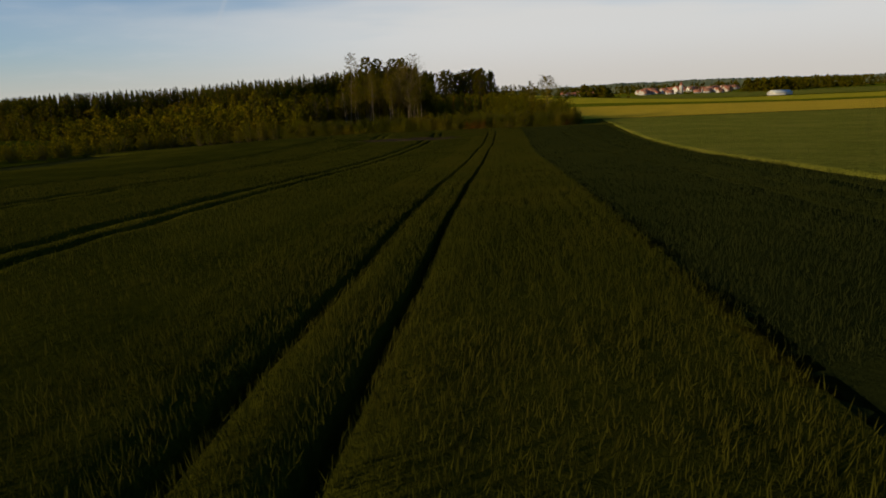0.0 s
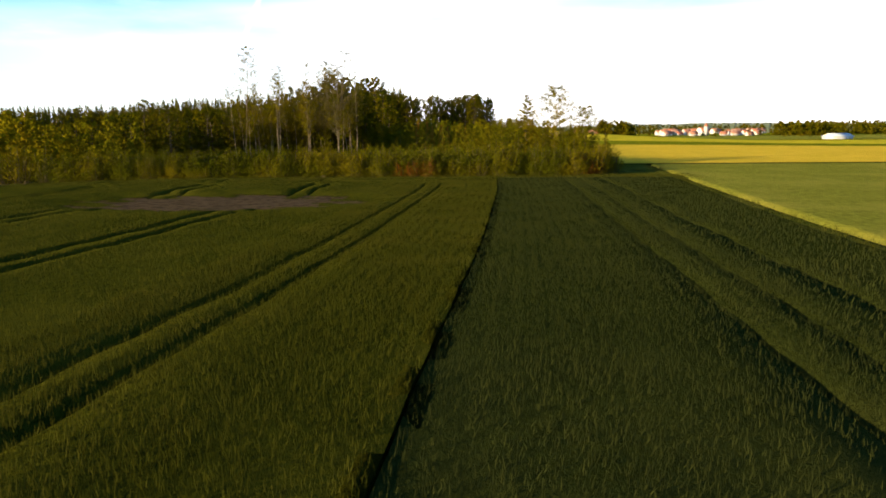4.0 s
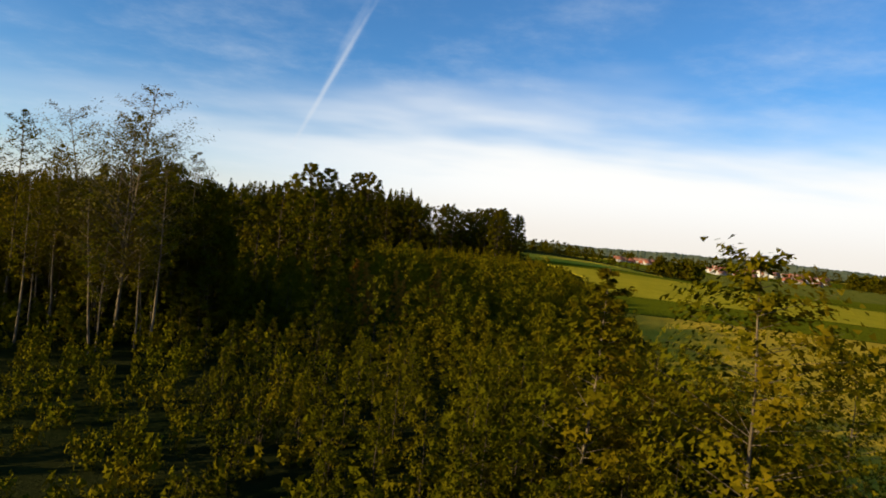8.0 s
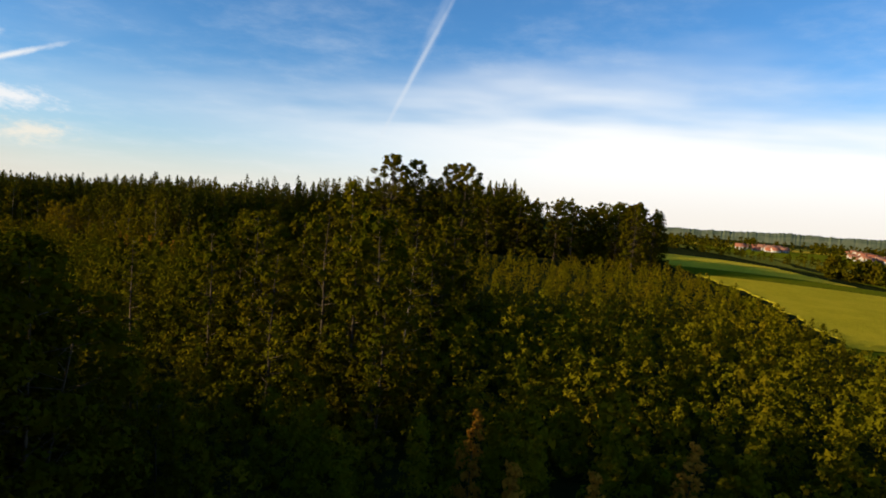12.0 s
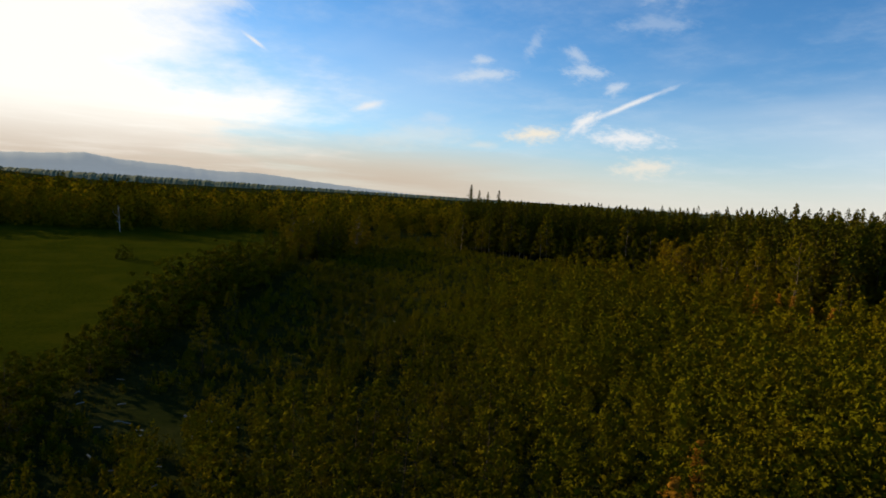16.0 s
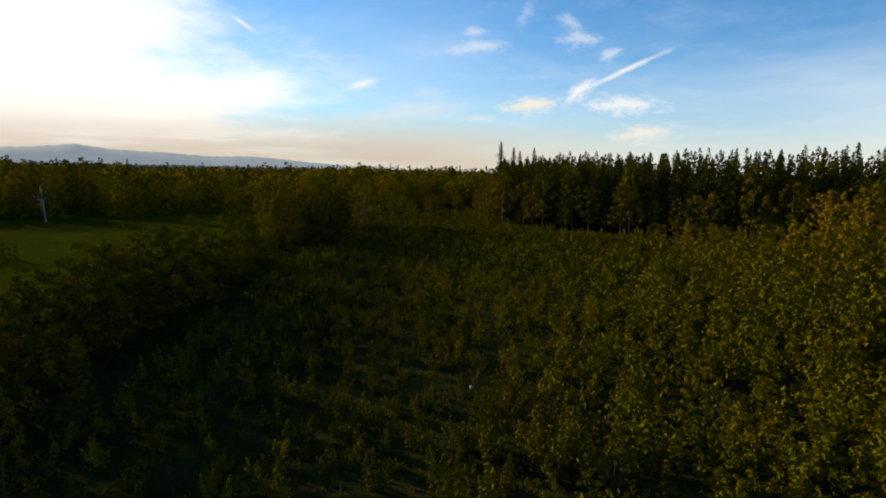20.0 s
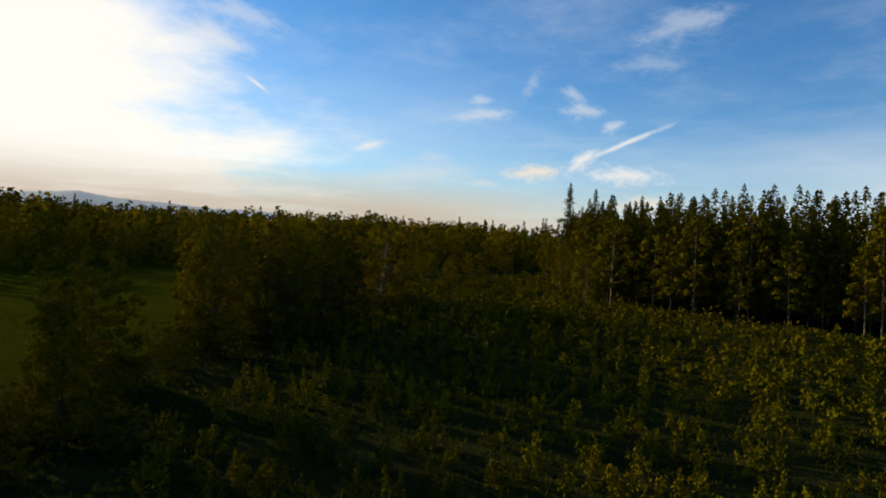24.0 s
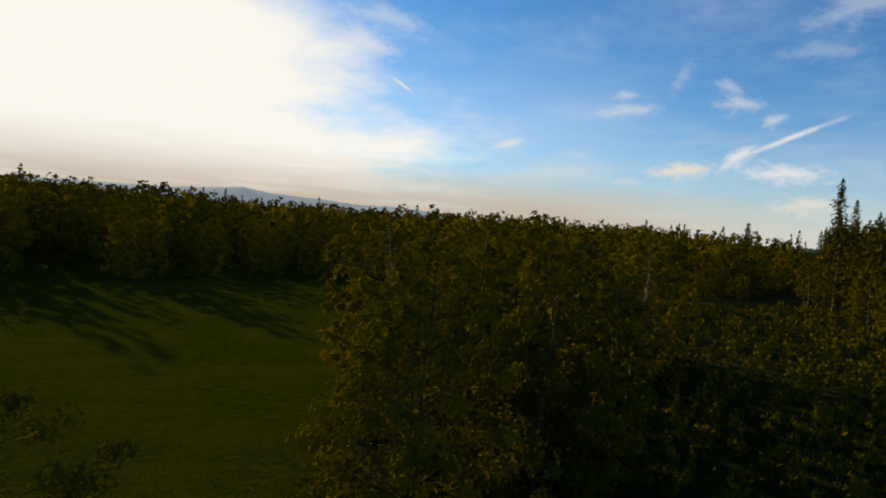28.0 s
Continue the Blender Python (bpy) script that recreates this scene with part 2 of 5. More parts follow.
DEADWOOD = surface("deadwood", two((0.16, 0.14, 0.11), (0.34, 0.30, 0.24), 5, (1, 1, 0.3)), 0.9, 0.5, 14)
BARLEY = surface("barley", leaf_colour((0.052, 0.056, 0.0050), (0.106, 0.102, 0.0115), (0.122, 0.108, 0.013), warm=(0.43, 0.42, 0.36)), 0.65, translucent=0.35, spec=0.02)
WHEAT = surface("wheat", leaf_colour((0.037, 0.044, 0.0090), (0.074, 0.076, 0.0178), (0.068, 0.070, 0.0143), warm=(0.41, 0.42, 0.40)), 0.65, translucent=0.3, spec=0.02)
WEED = surface("grass_blade", leaf_colour((0.022, 0.032, 0.004), (0.058, 0.068, 0.008), (0.07, 0.066, 0.01)), 0.7, translucent=0.35, spec=0.0)

# ---- mesh helpers ----


def mesh_of(name, verts, faces, material, smooth_shade=False):
    """A mesh from arrays: verts (n, 3) and faces (m, k), all with k corners."""
    verts, faces = np.asarray(verts, np.float32), np.asarray(faces, np.int32)
    me = bpy.data.meshes.new(name)
    me.vertices.add(len(verts))
    me.vertices.foreach_set("co", verts.ravel())
    k = faces.shape[1]
    me.loops.add(faces.size)
    me.loops.foreach_set("vertex_index", faces.ravel())
    me.polygons.add(len(faces))
    me.polygons.foreach_set("loop_start", np.arange(0, faces.size, k, dtype=np.int32))
    me.polygons.foreach_set("loop_total", np.full(len(faces), k, np.int32))
    me.materials.append(material)
    if smooth_shade:
        me.polygons.foreach_set("use_smooth", np.ones(len(faces), bool))
    me.update(calc_edges=True)
    return me


def part(name, data, parent, label="", at=None):
    """One mesh object under a thing or a part."""
    ob = new(name, data)
    ob.parent = parent
    if at is not None:
        ob.location = at
    return tagged(ob, label)


def leaves(points, outward, size, rng, droop=0.0, slim=0.8, facing=None):
    """Pointed leaf sprays, one at each point: arrays of corners and of three-cornered faces. facing: which way they turn their upper side."""
    n = len(points)
    d = outward + rng.normal(0, 0.6, (n, 3)) + (0, 0, -droop)
    if facing is None:
        side = rng.normal(0, 1, (n, 3))
    else:
        side = facing / (np.linalg.norm(facing, axis=1)[:, None] + 1e-9) + rng.normal(0, 0.26, (n, 3))
        d = np.cross(side, np.cross(rng.normal(0, 1, (n, 3)) + 0.6 * d, side))
    d /= np.linalg.norm(d, axis=1)[:, None] + 1e-9
    s = np.cross(d, side)
    s /= np.linalg.norm(s, axis=1)[:, None] + 1e-9
    up = np.cross(s, d)
    L = (np.asarray(size) * rng.uniform(0.55, 1.35, n))[:, None]
    a, tip = points - d * L * 0.5, points + d * L * 0.5
    twist = rng.uniform(-0.3, 0.3, (n, 1)) * L * slim
    left, right = a + s * L * slim * 0.5 + d * L * 0.25 + up * twist, a - s * L * slim * 0.5 + d * L * 0.1 - up * twist
    v = np.stack([left, right, tip], 1).reshape(-1, 3)
    return v, np.arange(3 * n).reshape(n, 3)


def join(pieces):
    vs, fs, k = [], [], 0
    for v, f in pieces:
        vs.append(v)
        fs.append(f + k)
        k += len(v)
    return np.concatenate(vs), np.concatenate(fs)


def tube(points, radii, sides=6):
    """A tapered round limb along points."""
    points = np.asarray(points, float)
    ring = np.linspace(0, 2 * math.pi, sides, endpoint=False)
    v = []
    for i, p in enumerate(points):
        d = points[min(i + 1, len(points) - 1)] - points[max(i - 1, 0)]
        d /= np.linalg.norm(d) + 1e-9
        a = np.cross(d, (1, 0, 0) if abs(d[0]) < 0.8 else (0, 1, 0))
        a /= np.linalg.norm(a)
        b = np.cross(d, a)
        v.append(p + radii[i] * (np.cos(ring)[:, None] * a + np.sin(ring)[:, None] * b))
    f = [(i * sides + j, i * sides + (j + 1) % sides, (i + 1) * sides + (j + 1) % sides, (i + 1) * sides + j)
         for i in range(len(points) - 1) for j in range(sides)]
    return np.concatenate(v), np.array(f)


def shell(centre, radius, n, rng, inner=0.55):
    d = rng.normal(0, 1, (n, 3))
    d /= np.linalg.norm(d, axis=1)[:, None]
    return centre + d * radius * rng.uniform(inner, 1.0, (n, 1)) * rng.choice((1.0, 1.0, 1.25, 0.8), (n, 1)), d


def broadleaf(rng, height, clear, width, lobes, per_lobe, leaf, trunk_r, lobe_share=0.42, sparse=1.0, stems=1, sides=6, cone=False, twigs=3):
    """A broad-leaved tree, foot at the origin: (wood, foliage) as arrays. clear: share of the height below the crown."""
    wood, foliage = [], []
    for s in range(stems):
        lean = rng.normal(0, 0.035 if stems == 1 else 0.12, 2)
        top = height * (0.93 if stems == 1 else rng.uniform(0.75, 0.95))
        zs = np.linspace(0, top, 7)
        wob = np.cumsum(rng.normal(0, 0.012 * height, (7, 2)), 0) * 0.5
        wob[0] = 0
        line = np.column_stack([lean[0] * zs + wob[:, 0], lean[1] * zs + wob[:, 1], zs])
        wood.append(tube(line, trunk_r * np.linspace(1.0, 0.16, 7) / math.sqrt(stems), sides))
        share = max(1, lobes // stems)
        for i in range(share):
            u = (i + rng.uniform(0, 1)) / share
            z = height * (clear + (0.97 - clear) * u)
            shape = (1.02 - u) ** 0.8 if cone else math.sin(math.pi * min(1, 0.22 + 0.74 * u)) ** 0.8
            a, r = rng.uniform(0, 2 * math.pi), width * 0.5 * shape * rng.uniform(0.25, 1.0)
            at = np.array([np.interp(z, zs, line[:, 0]), np.interp(z, zs, line[:, 1]), z])
            c = at + (math.cos(a) * r, math.sin(a) * r, rng.uniform(-0.02, 0.05) * height)
            R = width * lobe_share * (0.45 + 0.55 * shape) * rng.uniform(0.55, 1.15)
            start = at - (0, 0, min(0.12 * height, 0.5 * z))
            mid = (start + c) / 2 + (0, 0, -0.02 * height)
            if twigs:
                wood.append(tube([start, mid, c], trunk_r * np.array([0.34, 0.22, 0.07]), 4))
            for k in range(twigs):
                e = c + rng.normal(0, R * 0.6, 3)
                wood.append(tube([c - (c - start) * 0.2, e], trunk_r * np.array([0.12, 0.03]), 3))
            p, d = shell(c, np.array([R, R, R * 0.8]), int(per_lobe * sparse), rng)
            foliage.append(leaves(p, d * 0.7 + (0, 0, 0.25), leaf, rng))
    return join(wood), join(foliage)


def branching(rng, height, clear, width, branches, per, leaf, trunk_r, form="oval", rise=0.5, spread=0.16, stems=1, slim=0.75, sides=4, clump=1.0):
    """A tree of many boughs, each a thin limb that ends in a tuft of leaves: (wood, foliage) as arrays, foot at the origin.
    clump: the size of the tufts; 0 strews the leaves along the limbs instead."""
    wood, foliage = [], []
    n = max(1, branches // stems)
    tuft = 0.56 * clump * math.sqrt(width * height * (1 - clear) / (n * stems))
    for s in range(stems):
        lean = rng.normal(0, 0.03 if stems == 1 else 0.10, 2)
        top = height * (0.97 if s == 0 else rng.uniform(0.75, 0.95))
        zs = np.linspace(0, top, 7)
        wob = np.cumsum(rng.normal(0, 0.010 * height, (7, 2)), 0) * 0.5
        wob[0] = 0
        line = np.column_stack([lean[0] * zs + wob[:, 0], lean[1] * zs + wob[:, 1], zs])
        wood.append(tube(line, trunk_r * np.linspace(1.0, 0.12, 7) / math.sqrt(stems), sides))
        turn = rng.uniform(0, 6)
        for i in range(n):
            u = (i + rng.uniform(0, 1)) / n
            z = top * (clear + (1.0 - clear) * u)
            env = {"cone": (1.03 - u) ** 0.75, "oval": math.sin(math.pi * min(0.97, 0.16 + 0.8 * u)) ** 0.75,
                   "round": math.sqrt(max(0.2, 1 - (1.5 * u - 0.66) ** 2))}[form]
            reach = width * 0.5 * env * rng.uniform(0.55, 1.1)
            a = turn + i * 2.4 + rng.uniform(-0.5, 0.5)
            climb = reach * rise * rng.uniform(0.6, 1.4) * (0.9 - 0.2 * u)
            foot = max(0.04 * height, z - 0.8 * climb)
            start = np.array([np.interp(foot, zs, line[:, 0]), np.interp(foot, zs, line[:, 1]), foot])
            end = start + (math.cos(a) * reach, math.sin(a) * reach, min(climb, height * 1.0 - foot))
            thick = trunk_r * 0.28 * (1.1 - 0.7 * u)
            wood.append(tube([start, end], [thick, thick * 0.15], 3))
            loose = per
            if clump:
                loose = per // 7
                d = rng.normal(0, 1, (per - loose, 3))
                d /= np.linalg.norm(d, axis=1)[:, None]
                d[:, 2] = np.where(rng.uniform(0, 1, len(d)) < 0.5, np.abs(d[:, 2]), d[:, 2])
                size = tuft * rng.uniform(0.6, 1.35) * (1.1 - 0.35 * u)
                heart = start + (end - start) * rng.uniform(0.8, 1.0)
                p = heart + d * (1, 1, 0.8) * size * rng.uniform(0.6, 1.05, (len(d), 1))
                # close leaves in the heart of the tuft keep the light out of it
                if leaf < 0.7 * size:
                    deep = heart + rng.normal(0, 0.24 * size, (8, 3))
                    foliage.append(leaves(deep, rng.normal(0, 1, (8, 3)), 0.62 * size, rng, slim=0.95))
                foliage.append(leaves(p, d * 0.5 + (0, 0, 0.3), leaf, rng, slim=slim, facing=d + (math.cos(a) * 0.3, math.sin(a) * 0.3, 0.3)))
            f = rng.uniform(0.12, 1.1, loose)[:, None] ** 0.55
            p = start + (end - start) * f + rng.normal(0, 1, (loose, 3)) * (1, 1, 0.6) * (spread * reach * (0.35 + 0.7 * f) + 0.15 * leaf)
            foliage.append(leaves(p, (end - start) / (np.linalg.norm(end - start) + 1e-6) * 0.5 + (0, 0, 0.3), leaf, rng, slim=slim,
                                  facing=(p - start * (0, 0, 0.85) - (line[3][0], line[3][1], 0)) / (width * 0.5) + (0, 0, 0.25)))
    return join(wood), join(foliage)


def shrub(rng, height, width, shoots, per_shoot, leaf, trunk_r=0.03, thick=0.14, slim=0.8):
    """A bush of upright shoots, each clad in leaf sprays."""
    wood, foliage = [], []
    for i in range(shoots):
        a, r = rng.uniform(0, 2 * math.pi), width * 0.5 * math.sqrt(rng.uniform(0, 1))
        h = height * (1.0 - 0.45 * (2 * r / width) ** 2) * rng.uniform(0.55, 1.12)
        foot = np.array([math.cos(a) * r * 0.35, math.sin(a) * r * 0.35, 0])
        top = np.array([math.cos(a) * r, math.sin(a) * r, h])
        wood.append(tube([foot, (foot + top) / 2, top], trunk_r * np.array([1, 0.7, 0.2]), 3))
        u = rng.uniform(0.12, 1.0, per_shoot) ** 0.8
        spread = width * thick * (1.12 - u)[:, None]
        away = rng.normal(0, 1, (per_shoot, 3)) * (1, 1, 0.5)
        p = foot + (top - foot) * u[:, None] + away * spread
        d = away * (1, 1, 0) + (0, 0, 0.9)
        foliage.append(leaves(p, d, leaf, rng, slim=slim, facing=away + p * (0.5 / width, 0.5 / width, 0) + (0, 0, 0.35)))
    return join(wood), join(foliage)


def spruce(rng, height, width, boughs, leaf, trunk_r=0.2, bare=0.12, per=4, ragged=0.2):
    """A spruce: a straight stem and drooping boughs that shorten towards a thin tip."""
    wood = [tube([(0, 0, 0), (0, 0, height * 0.5), (0, 0, height)], trunk_r * np.array([1, 0.6, 0.06]), 6)]
    pts, out, size = [], [], []
    for i in range(boughs):
        u = bare + (1 - bare) * ((i + rng.uniform(0, 1)) / boughs) ** 1.15
        reach = width * 0.5 * (1 - u) ** 0.62 * rng.uniform(1 - ragged, 1 + ragged) + 0.10
        a = i * 2.4 + rng.uniform(-0.4, 0.4)
        d = np.array([math.cos(a), math.sin(a), 0])
        for j in range(per):
            f = (j + rng.uniform(0.4, 1.0)) / per
            side = np.array([-d[1], d[0], 0]) * rng.normal(0, 0.16 * reach)
            pts.append(d * reach * f + side + (0, 0, u * height - 0.30 * reach * f * f + 0.1))
            out.append(d * 1.1 + side * 0.3 + (0, 0, -0.45 * f))
            size.append(leaf * (0.35 + 0.65 * (1 - u) ** 0.6) * (1.15 - 0.35 * f))
    pts.append((0, 0, height * 1.0)), out.append((0, 0, 3.0)), size.append(leaf * 0.55)
    return join(wood), leaves(np.array(pts), np.array(out), np.array(size), rng, 0.1, 0.8)


def make_tree(name, kind, wood_mat, leaf_mat, label, category, group, crown="crown", stem="trunk"):
    """A tree or bush as a thing: an empty at its foot with trunk and crown under it."""
    ob = tagged(new(name), label, category, group)
    part(stem, mesh_of(stem, *kind[0], wood_mat, True), ob)
    part(crown, mesh_of(crown, *kind[1], leaf_mat), ob)
    return ob


def place(ob, x, y, scale, spin, first, sink=0.1, tall=1.0):
    """Puts a thing, or a copy of it once it has its place, on the ground."""
    m = Matrix.Translation((x, y, ground(x, y) - sink)) @ Euler((0, 0, spin)).to_matrix().to_4x4() @ Matrix.Diagonal((scale, scale, scale * tall, 1))
    if first:
        ob.matrix_basis = m
        return ob
    keep = ob.matrix_basis.copy()
    c = copy_thing(ob, Matrix.Identity(4))
    c.matrix_basis = m
    ob.matrix_basis = keep
    return c


def scatter(name, kinds, spots, material, label, category, stems=None):
    """Many plants joined into one object of kind stuff. spots: rows of x, y, scale, tall."""
    rng = np.random.default_rng(len(spots))
    pieces, wood = [], []
    for x, y, s, tall in spots:
        k = kinds[rng.integers(len(kinds))]
        a = rng.uniform(0, 2 * math.pi)
        c, q = math.cos(a) * s, math.sin(a) * s
        m = np.array([[c, -q, 0], [q, c, 0], [0, 0, s * tall]])
        z = ground(x, y) - 0.1
        for bunch, (v, f) in zip((wood, pieces), k):
            bunch.append((v @ m.T + (x, y, z), f))
    ob = tagged(new(name, mesh_of(name, *join(pieces), material)), label, category, kind="stuff")
    tint = ob.data.attributes.new("tint", "FLOAT", "POINT")
    tint.data.foreach_set("value", np.repeat(rng.uniform(0, 0.8, len(pieces)) ** 1.3, [len(v) for v, f in pieces]).astype(np.float32))
    if stems and wood:
        part("stem", mesh_of("stem", *join(wood), stems), ob)
    return ob


# ---- the lie of the land ----
PY = [-400, -60, 0, 26, 50, 67, 82, 120, 140, 180, 220, 260, 330, 460, 600, 900, 1300, 1800, 6000]
PZ = [9, 6.4, 5.0, 4.05, 2.75, 1.8, 0.95, -0.15, -0.3, -0.35, -0.2, 0.2, 1.7, 5.4, 8.0, 6, -12, -24, -24]
EY = [-400, -60, 26, 67, 120, 180, 260, 460, 560, 665, 760, 900, 1020, 1300, 1800, 6000]
EZ = [9, 5.5, 2.4, 0.9, -0.3, -0.5, -0.4, -0.5, -3.2, -6.0, -6.0, -3.0, -1.0, -2, -8, -20]
AROUND = (-12.0, -6.0, 0.0, 6.0, 12.0)


def smooth(a, b, x):
    t = np.clip((x - a) / (b - a), 0.0, 1.0)
    return t * t * (3 - 2 * t)


def ground_many(x, y):
    z = sum(np.interp(y + d, PY, PZ) for d in AROUND) / len(AROUND)
    east = sum(np.interp(y + d, EY, EZ) for d in AROUND) / len(AROUND)
    k = smooth(45, 190, x)
    z = z * (1 - k) + east * k
    west = -3.2 + 2.2 * smooth(330, 420, y) - 0.2 * smooth(-200, -330, x) + 6 * smooth(500, 900, y)
    k = smooth(-20, -110, x) * smooth(60, 190, y)
    return z * (1 - k) + west * k


def ground(x, y):
    return float(ground_many(np.float64(x), np.float64(y)))


def boundary(y):
    """Where the barley meets the wheat."""
    return 3.0 + 0.089 * y + 0.4 * smooth(95, 125, y) - 0.5 * smooth(150, 172, y)


def wood_edge(y):
    """The eastern edge of the wood."""
    return np.interp(y, [180, 200, 243, 272, 293, 341, 400, 450, 520], [37, 39, 41, 43.5, 46, 49.5, 50, 40, 30])


def baulk(y):
    """The grass strip on the far side of the wheat."""
    return 25.6 + 0.145 * (y - 57)


def inside(poly, x, y):
    hit = np.zeros(np.shape(x), bool)
    for (ax, ay), (bx, by) in zip(poly, poly[1:] + poly[:1]):
        hit ^= ((ay > y) != (by > y)) & (x < (bx - ax) * (y - ay) / (by - ay + 1e-9) + ax)
    return hit


def jittered(poly, gap, rng, loose=0.42):
    xs, ys = [p[0] for p in poly], [p[1] for p in poly]
    gx, gy = np.meshgrid(np.arange(min(xs), max(xs), gap), np.arange(min(ys), max(ys), gap))
    x = gx.ravel() + rng.uniform(-loose, loose, gx.size) * gap
    y = gy.ravel() + rng.uniform(-loose, loose, gx.size) * gap
    k = inside(poly, x, y)
    return x[k], y[k]


def sheet(name, x0, x1, y0, y1, nx, ny, lift, material, keep=None, spread=1.0):
    """A sheet that lies on the land."""
    gx, gy = np.linspace(x0, x1, nx + 1), np.linspace(y0, y1, ny + 1)
    X, Y = np.meshgrid(gx, gy)
    Z = ground_many(X, Y) + (lift(X, Y) if callable(lift) else lift)
    v = np.column_stack([X.ravel(), Y.ravel(), Z.ravel()])
    i = (np.arange(ny)[:, None] * (nx + 1) + np.arange(nx)).ravel()
    f = np.column_stack([i, i + 1, i + nx + 2, i + nx + 1])
    if keep is not None:
        c = v[f].mean(1)
        f = f[keep(c[:, 0], c[:, 1])]
    used, f = np.unique(f, return_inverse=True)
    return new(name, mesh_of(name, v[used], f.reshape(-1, 4), material, True))

# ---- ground and fields ----
SOIL = surface("soil", two((0.030, 0.020, 0.010), (0.070, 0.046, 0.024), 1.4), 0.95, 0.8, 6, spec=0.0)
FLOOR = surface("rough_grass_ground", lambda n, w: n.mix(n.step(n.noise(w, 0.12, 5, 0.6), 0.4, 0.62),
                n.mix(n.noise(w, 2.5, 5, 0.7), (0.009, 0.012, 0.003), (0.022, 0.027, 0.006)), n.mix(n.noise(w, 1.7, 5, 0.7), (0.018, 0.021, 0.005), (0.036, 0.035, 0.009))), 0.95, 0.8, 4, spec=0.0)


def crop_skin(name, a, b, c, fine):
    """A closed crop seen from above: fine drilled texture, broad uneven patches."""
    def colour(n, w):
        grain = n.noise(w, fine, 4, 0.75, (1.0, 0.45, 1.0))
        patch = n.noise(w, 0.09, 4, 0.6)
        streak = n.noise(w, 0.5, 3, 0.6, (1.0, 0.10, 1.0))
        base = n.mix(n.step(grain, 0.33, 0.68), a, b)
        base = n.mix(n.step(patch, 0.42, 0.66, 0.0, 0.7), base, c)
        return n.mix(n.step(streak, 0.52, 0.70, 0.0, 0.35), base, a)
    return surface(name, colour, 0.85, 1.0, fine * 1.3, spec=0.0)


BARLEY_SKIN = crop_skin("barley_canopy", (0.016, 0.018, 0.002), (0.041, 0.039, 0.003), (0.047, 0.042, 0.004), 7.0)
WHEAT_SKIN = crop_skin("wheat_canopy", (0.011, 0.014, 0.0025), (0.027, 0.030, 0.005), (0.027, 0.028, 0.005), 7.0)
GREEN_SKIN = crop_skin("green_field", (0.11, 0.107, 0.013), (0.18, 0.168, 0.02), (0.20, 0.17, 0.024), 2.0)
DARK_SKIN = crop_skin("dark_green_field", (0.085, 0.09, 0.004), (0.16, 0.155, 0.007), (0.14, 0.135, 0.006), 2.0)
YELLOW_SKIN = crop_skin("yellow_field", (0.40, 0.26, 0.018), (0.52, 0.34, 0.028), (0.54, 0.34, 0.03), 2.0)
RAPE_SKIN = crop_skin("rape_field", (0.453, 0.318, 0.016), (0.708, 0.494, 0.032), (0.595, 0.447, 0.04), 1.5)
LIGHT_SKIN = crop_skin("light_green_field", (0.30, 0.235, 0.012), (0.42, 0.33, 0.018), (0.45, 0.33, 0.02), 2.0)
MEADOW_SKIN = crop_skin("meadow_grass", (0.020, 0.026, 0.0015), (0.042, 0.046, 0.0025), (0.046, 0.046, 0.003), 3.0)
TRACK_SKIN = crop_skin("grass_track", (0.036, 0.040, 0.0045), (0.075, 0.074, 0.009), (0.092, 0.080, 0.013), 4.0)


def spaced(*stops):
    """Grid lines: (from, to, step) runs, joined."""
    return np.unique(np.concatenate([np.arange(a, b, s) for a, b, s in stops]).round(3))


def make_ground():
    gx = spaced((-4800, -1200, 300), (-1200, -500, 70), (-500, 160, 6), (160, 600, 40), (600, 4801, 300))
    gy = spaced((-2400, -400, 250), (-400, -20, 30), (-20, 520, 6), (520, 1900, 40), (1900, 4801, 300))
    X, Y = np.meshgrid(gx, gy)
    bumps = 0.25 * np.sin(X * 0.31 + 1.3 * np.sin(Y * 0.21)) * np.sin(Y * 0.27 + np.sin(X * 0.17)) * (Y > 185) * (np.abs(X) < 300) * (Y < 480)
    v = np.column_stack([X.ravel(), Y.ravel(), (ground_many(X, Y) + np.minimum(bumps, 0.1)).ravel()])
    nx = len(gx)
    i = (np.arange(len(gy) - 1)[:, None] * nx + np.arange(nx - 1)).ravel()
    ob = new("ground", mesh_of("ground", v, np.column_stack([i, i + 1, i + nx + 1, i + nx]), FLOOR, True))
    tagged(ob, "rough grassy and earthy ground of fields and woods", "ground", kind="structure")


make_ground()


def patch_depth(x, y):
    """Below 0.8 on the bare earth patch in the barley, with a ragged rim; grows outwards."""
    a, b = (x + 9.5) / 13.5, (y - 146) / 7.5
    rag = 0.22 * np.sin(x * 0.9 + 2 * np.sin(y * 0.7)) + 0.16 * np.sin(y * 1.7 + x * 0.6) + 0.1 * np.sin(x * 2.7)
    return a * a + b * b + rag


def patch_mask(x, y):
    return patch_depth(x, y) < 0.8


TRAM = 0.12
BARLEY_TRAMS = (-6.6, -8.4, -19.8, -21.6, -33.5, -35.3, -47.0, -48.8)
WHEAT_TRAMS = (8.7, 10.8, 13.6)
BARLEY_UP, WHEAT_UP = 0.50, 0.42


def bend(y):
    """How far the wheel tracks swing west as they turn on the headland."""
    return np.minimum(16.0, 0.75 * np.maximum(0.0, y - 163.0) ** 2)


def tracks_wander(y):
    return 0.05 * np.sin(y * 0.13) + 0.04 * np.sin(y * 0.41 + 1.0)


